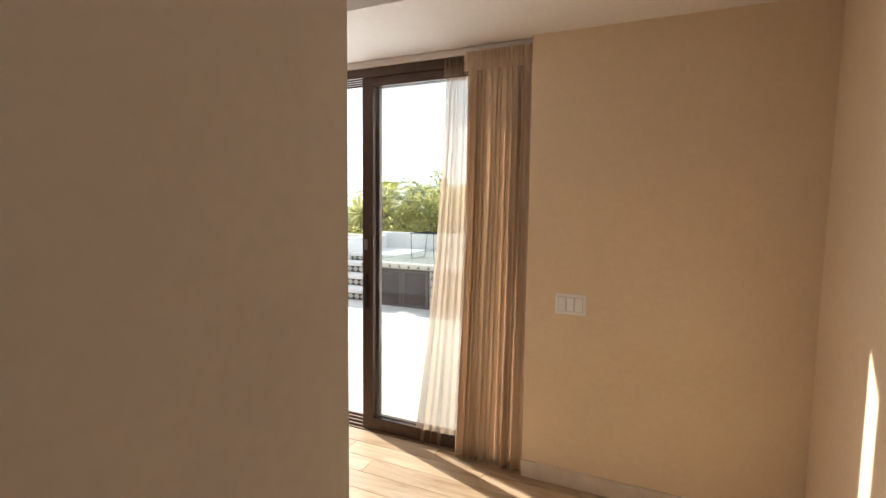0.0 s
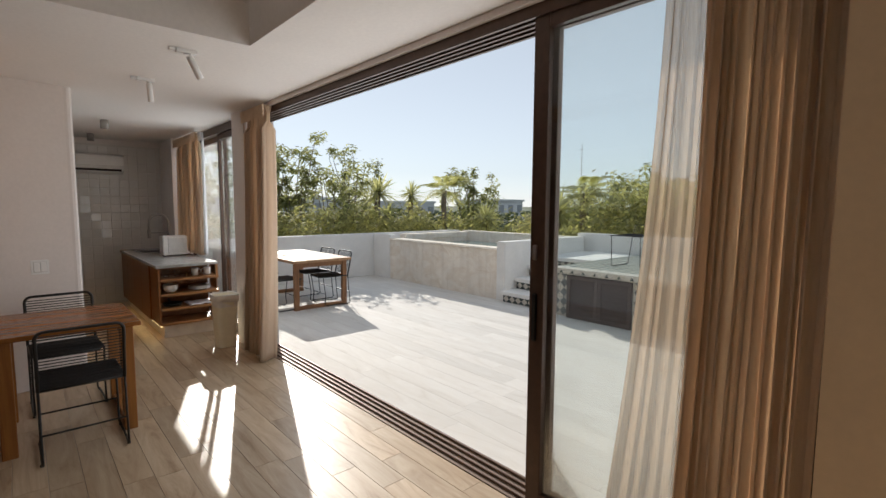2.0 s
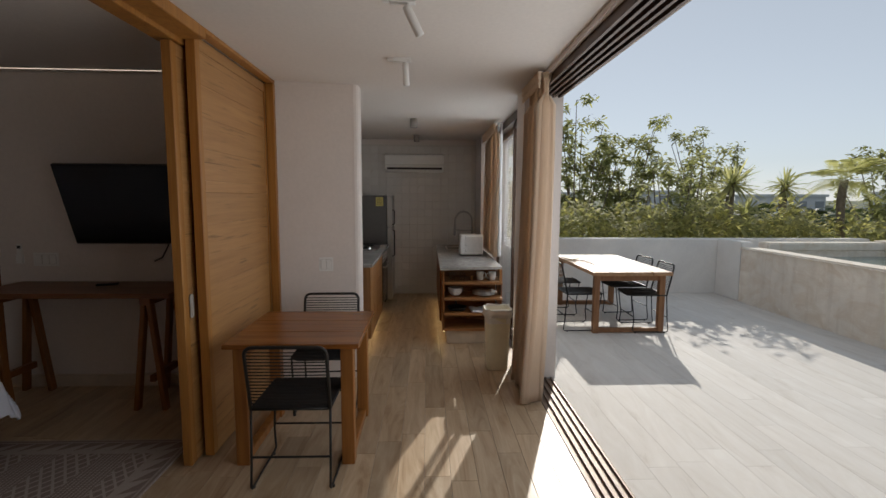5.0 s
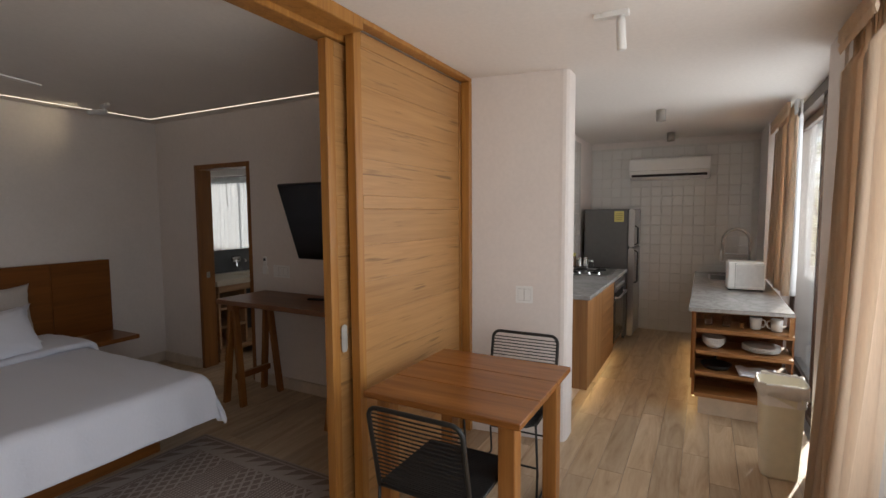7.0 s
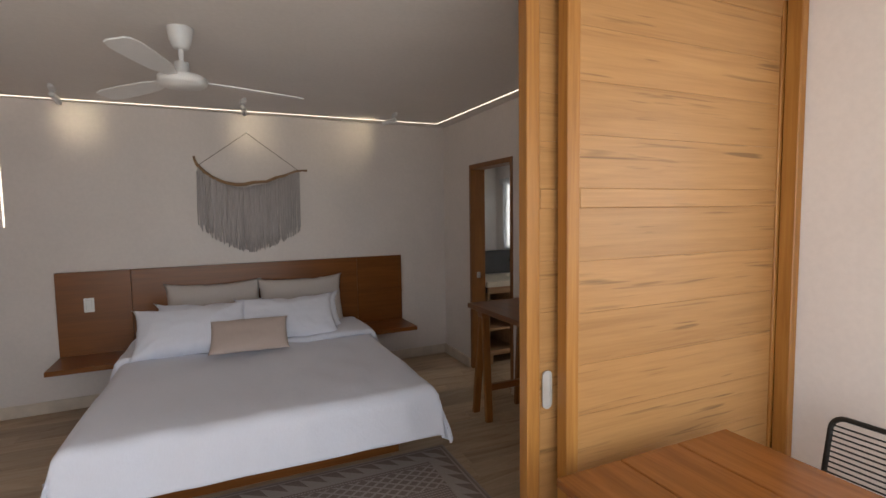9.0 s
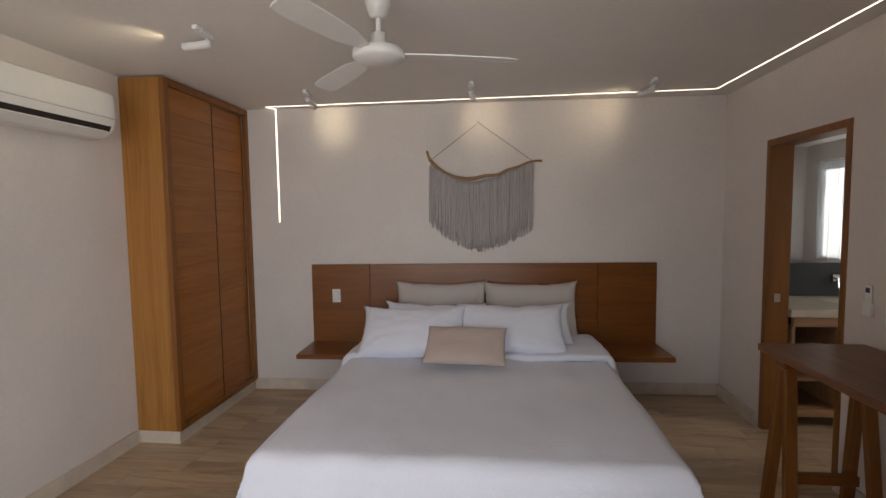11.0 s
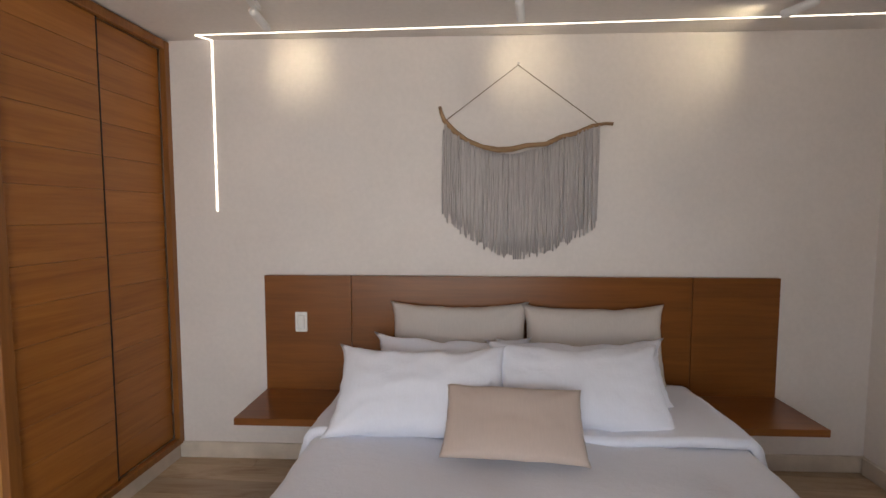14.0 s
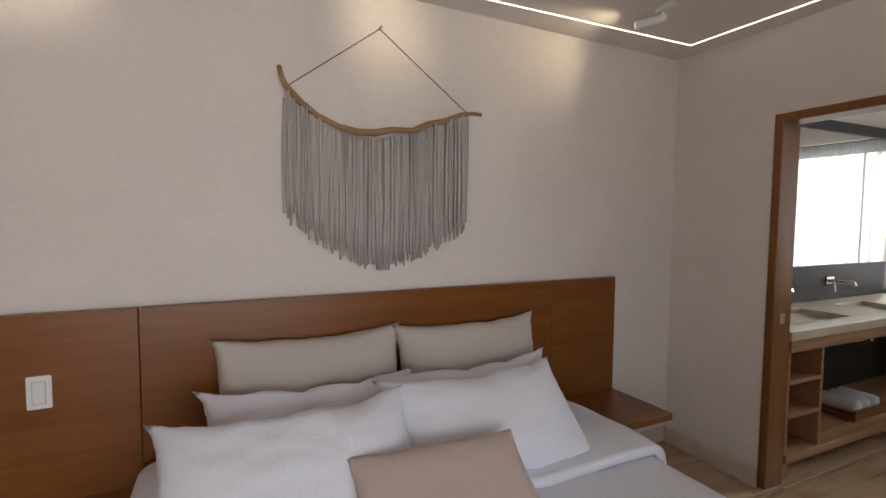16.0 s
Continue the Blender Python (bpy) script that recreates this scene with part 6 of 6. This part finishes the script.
palm(-11.5, 10.75, 2.0, 1.0, 20, 3, "feathery palm with arching green fronds beyond the pool", False)
palm(-9.9, 10.9, 1.25, 0.85, 24, 4, lab)
palm(-7.6, 11.2, 1.45, 1.0, 24, 5, lab)
palm(-8.6, 12.4, 1.6, 0.9, 24, 6, lab)
palm(-6.75, 11.0, 1.85, 0.95, 18, 7, "feathery palm with arching green fronds beyond the deck", False)
palm(-12.2, 9.1, 1.3, 0.8, 20, 8, lab)
palm(-4.9, 11.4, 1.75, 0.8, 14, 9, "feathery palm with arching green fronds beyond the deck", False)

rnd = random.Random(21)
verts, faces = [], []


def hedge(x0, x1, y0, y1, z0, z1, count, size, seed):
    for _ in range(count):
        x, y = rnd.uniform(x0, x1), rnd.uniform(y0, y1)
        bulge = noise.noise(Vector((x * 0.9, y * 0.9, seed)))
        hi = z1 + 0.75 * bulge + 0.35 * noise.noise(Vector((x * 2.7, y * 2.7, seed + 4)))
        z = hi - abs(rnd.gauss(0, 0.38)) * (hi - z0) * 0.6
        d = rand_dir(rnd, 0.25)
        leaf_quad(verts, faces, Vector((x, y, z)), d, Vector((0, 0, 1)), size * rnd.uniform(0.6, 1.3), size * rnd.uniform(0.28, 0.45), rnd.uniform(0.1, 0.6))


hedge(-12.6, -9.75, 1.5, 9.5, -0.4, 1.15, 15000, 0.17, 1)
hedge(-12.5, -4.5, 9.5, 12.8, -0.4, 1.0, 11000, 0.17, 2)
hedge(-6.5, 3.5, 9.8, 12.6, -0.4, 1.8, 20000, 0.15, 3)
tagged(sheet("shrubs", verts, faces, LEAF_B), "dense green shrubs growing beyond the parapet", "shrubs", "", "stuff")
verts, faces = [], []
for _ in range(16000):
    a = rnd.uniform(radians(60), radians(200))
    r = rnd.uniform(20, 95)
    x, y = r * math.cos(a), r * math.sin(a)
    hi = 0.3 + 1.3 * noise.noise(Vector((x * 0.12, y * 0.12, 5))) - 0.006 * r
    leaf_quad(verts, faces, Vector((x, y, hi - abs(rnd.gauss(0, 0.8)))), rand_dir(rnd, 0.3), Vector((0, 0, 1)), 1.1 * r / 40, 0.6 * r / 40, 0.3)
tagged(sheet("far_woods", verts, faces, LEAF_F), "distant low green woods", "woods", "", "stuff")
FAR = plain("far_render", (0.66, 0.67, 0.68), 0.9, 0, 0.08, 0.6)
for x, y, w, d, h in ((-62, 30, 9, 7, 2.3), (-58, 44, 7, 6, 1.9), (-50, 54, 8, 6, 2.2), (-66, 18, 8, 7, 2.1)):
    hs = thing("far_building", pose(x, y, -3.6), "distant low pale building above the trees", "building", "distant buildings")
    part("wall", box(-w / 2, w / 2, -d / 2, d / 2, 0, 3.6 + h), FAR, hs)
    part("roof", box(-w / 2 - 0.2, w / 2 + 0.2, -d / 2 - 0.2, d / 2 + 0.2, 3.6 + h, 3.9 + h), FAR, hs)
    for k in range(3):
        part("window", box(w / 2, w / 2 + 0.05, -d / 2 + 0.8 + k * 2, -d / 2 + 1.8 + k * 2, 2.0 + h, 3.1 + h), plain("far_window", (0.30, 0.32, 0.34), 0.6), hs)
an = thing("antenna_mast", pose(-33, 52, -3.6), "thin distant antenna mast", "mast")
part("pole", tube([(0, 0, 0), (0, 0, 12.6)], [0.06, 0.03], 6), STEEL, an)
for z in (9.5, 11.0, 12.0):
    part("antenna", tube([(-0.35, 0, z), (0.35, 0, z)], 0.03, 5), STEEL, an)


# ---- pieces of floors and walls ----
def planks(parent, x0, x1, y0, y1, length, width, material, seed, shift=0.0, keep=None, gap=0.0018):
    """Floor planks along x in broken bond, each an object; equal sizes share one mesh."""
    rnd = random.Random(seed)
    meshes = {}
    y = y0
    while y < y1 - 0.01:
        wy = min(width, y1 - y)
        x = x0 - rnd.uniform(0.1, length * 0.9)
        while x < x1 - 0.01:
            a, b = max(x, x0), min(x + length, x1)
            if b - a > 0.02 and (keep is None or keep((a + b) / 2, y + wy / 2)):
                key = (round(b - a, 3), round(wy, 3))
                if key not in meshes:
                    bm = box(0, b - a - gap, 0, wy - gap, -0.011, 0.0, gap * 0.45)
                    me = bpy.data.meshes.new("plank")
                    bm.to_mesh(me)
                    bm.free()
                    me.materials.append(material)
                    meshes[key] = me
                ob = new("plank", meshes[key])
                ob.location = (a, y, shift)
                ob.parent = parent
            x += length
        y += width


fl = bpy.data.objects["floor"]
tf = bpy.data.objects["terrace_slab"]
planks(fl, -9.25, 0.66, 0.60, 2.71, 0.9, 0.151, FLOOR_TILE, 1)
planks(fl, -5.53, -1.0, -3.15, 0.60, 0.9, 0.15, FLOOR_TILE, 2)
planks(fl, -8.05, -5.53, -2.98, -1.0, 0.9, 0.15, FLOOR_TILE, 3)
planks(fl, -0.44, 0.66, -2.2, 0.60, 0.9, 0.15, FLOOR_TILE, 4)
planks(tf, -9.25, 1.0, 2.927, 6.66, 1.2, 0.195, TERRACE_TILE, 5, gap=0.0009)

# glazed wall tiles of the kitchen
T = 0.125
me_t = bpy.data.meshes.new("tile")
bm = box(0.002, T - 0.002, 0.0, 0.008, 0.002, T - 0.002, 0.003)
bm.to_mesh(me_t)
bm.free()
me_t.materials.append(GLAZE)
west = bpy.data.objects["wall_kitchen_west"]
south = bpy.data.objects["wall_kitchen_south"]
structure("tile_bed", box(-9.249, -9.246, 0.64, 2.60, 0.0, 2.42), GROUT, "pale tile grout", "grout")
rnd = random.Random(8)
for i in range(15):
    for j in range(19):
        ob = new("tile", me_t)
        ob.matrix_basis = pose(-9.246, 0.66 + T * (i + 1), 0.02 + T * j, rnd.uniform(-2.4, 2.4), 0, -90 + rnd.uniform(-2.6, 2.6))
        ob.parent = west
for i in range(24):
    for j in range(12):
        if -8.55 + T * i > -5.85:
            continue
        ob = new("tile", me_t)
        ob.matrix_basis = pose(-8.55 + T * i + T, 0.642, 0.93 + T * j, 0, 0, 0) @ pose(-T, 0, 0)
        ob.parent = south
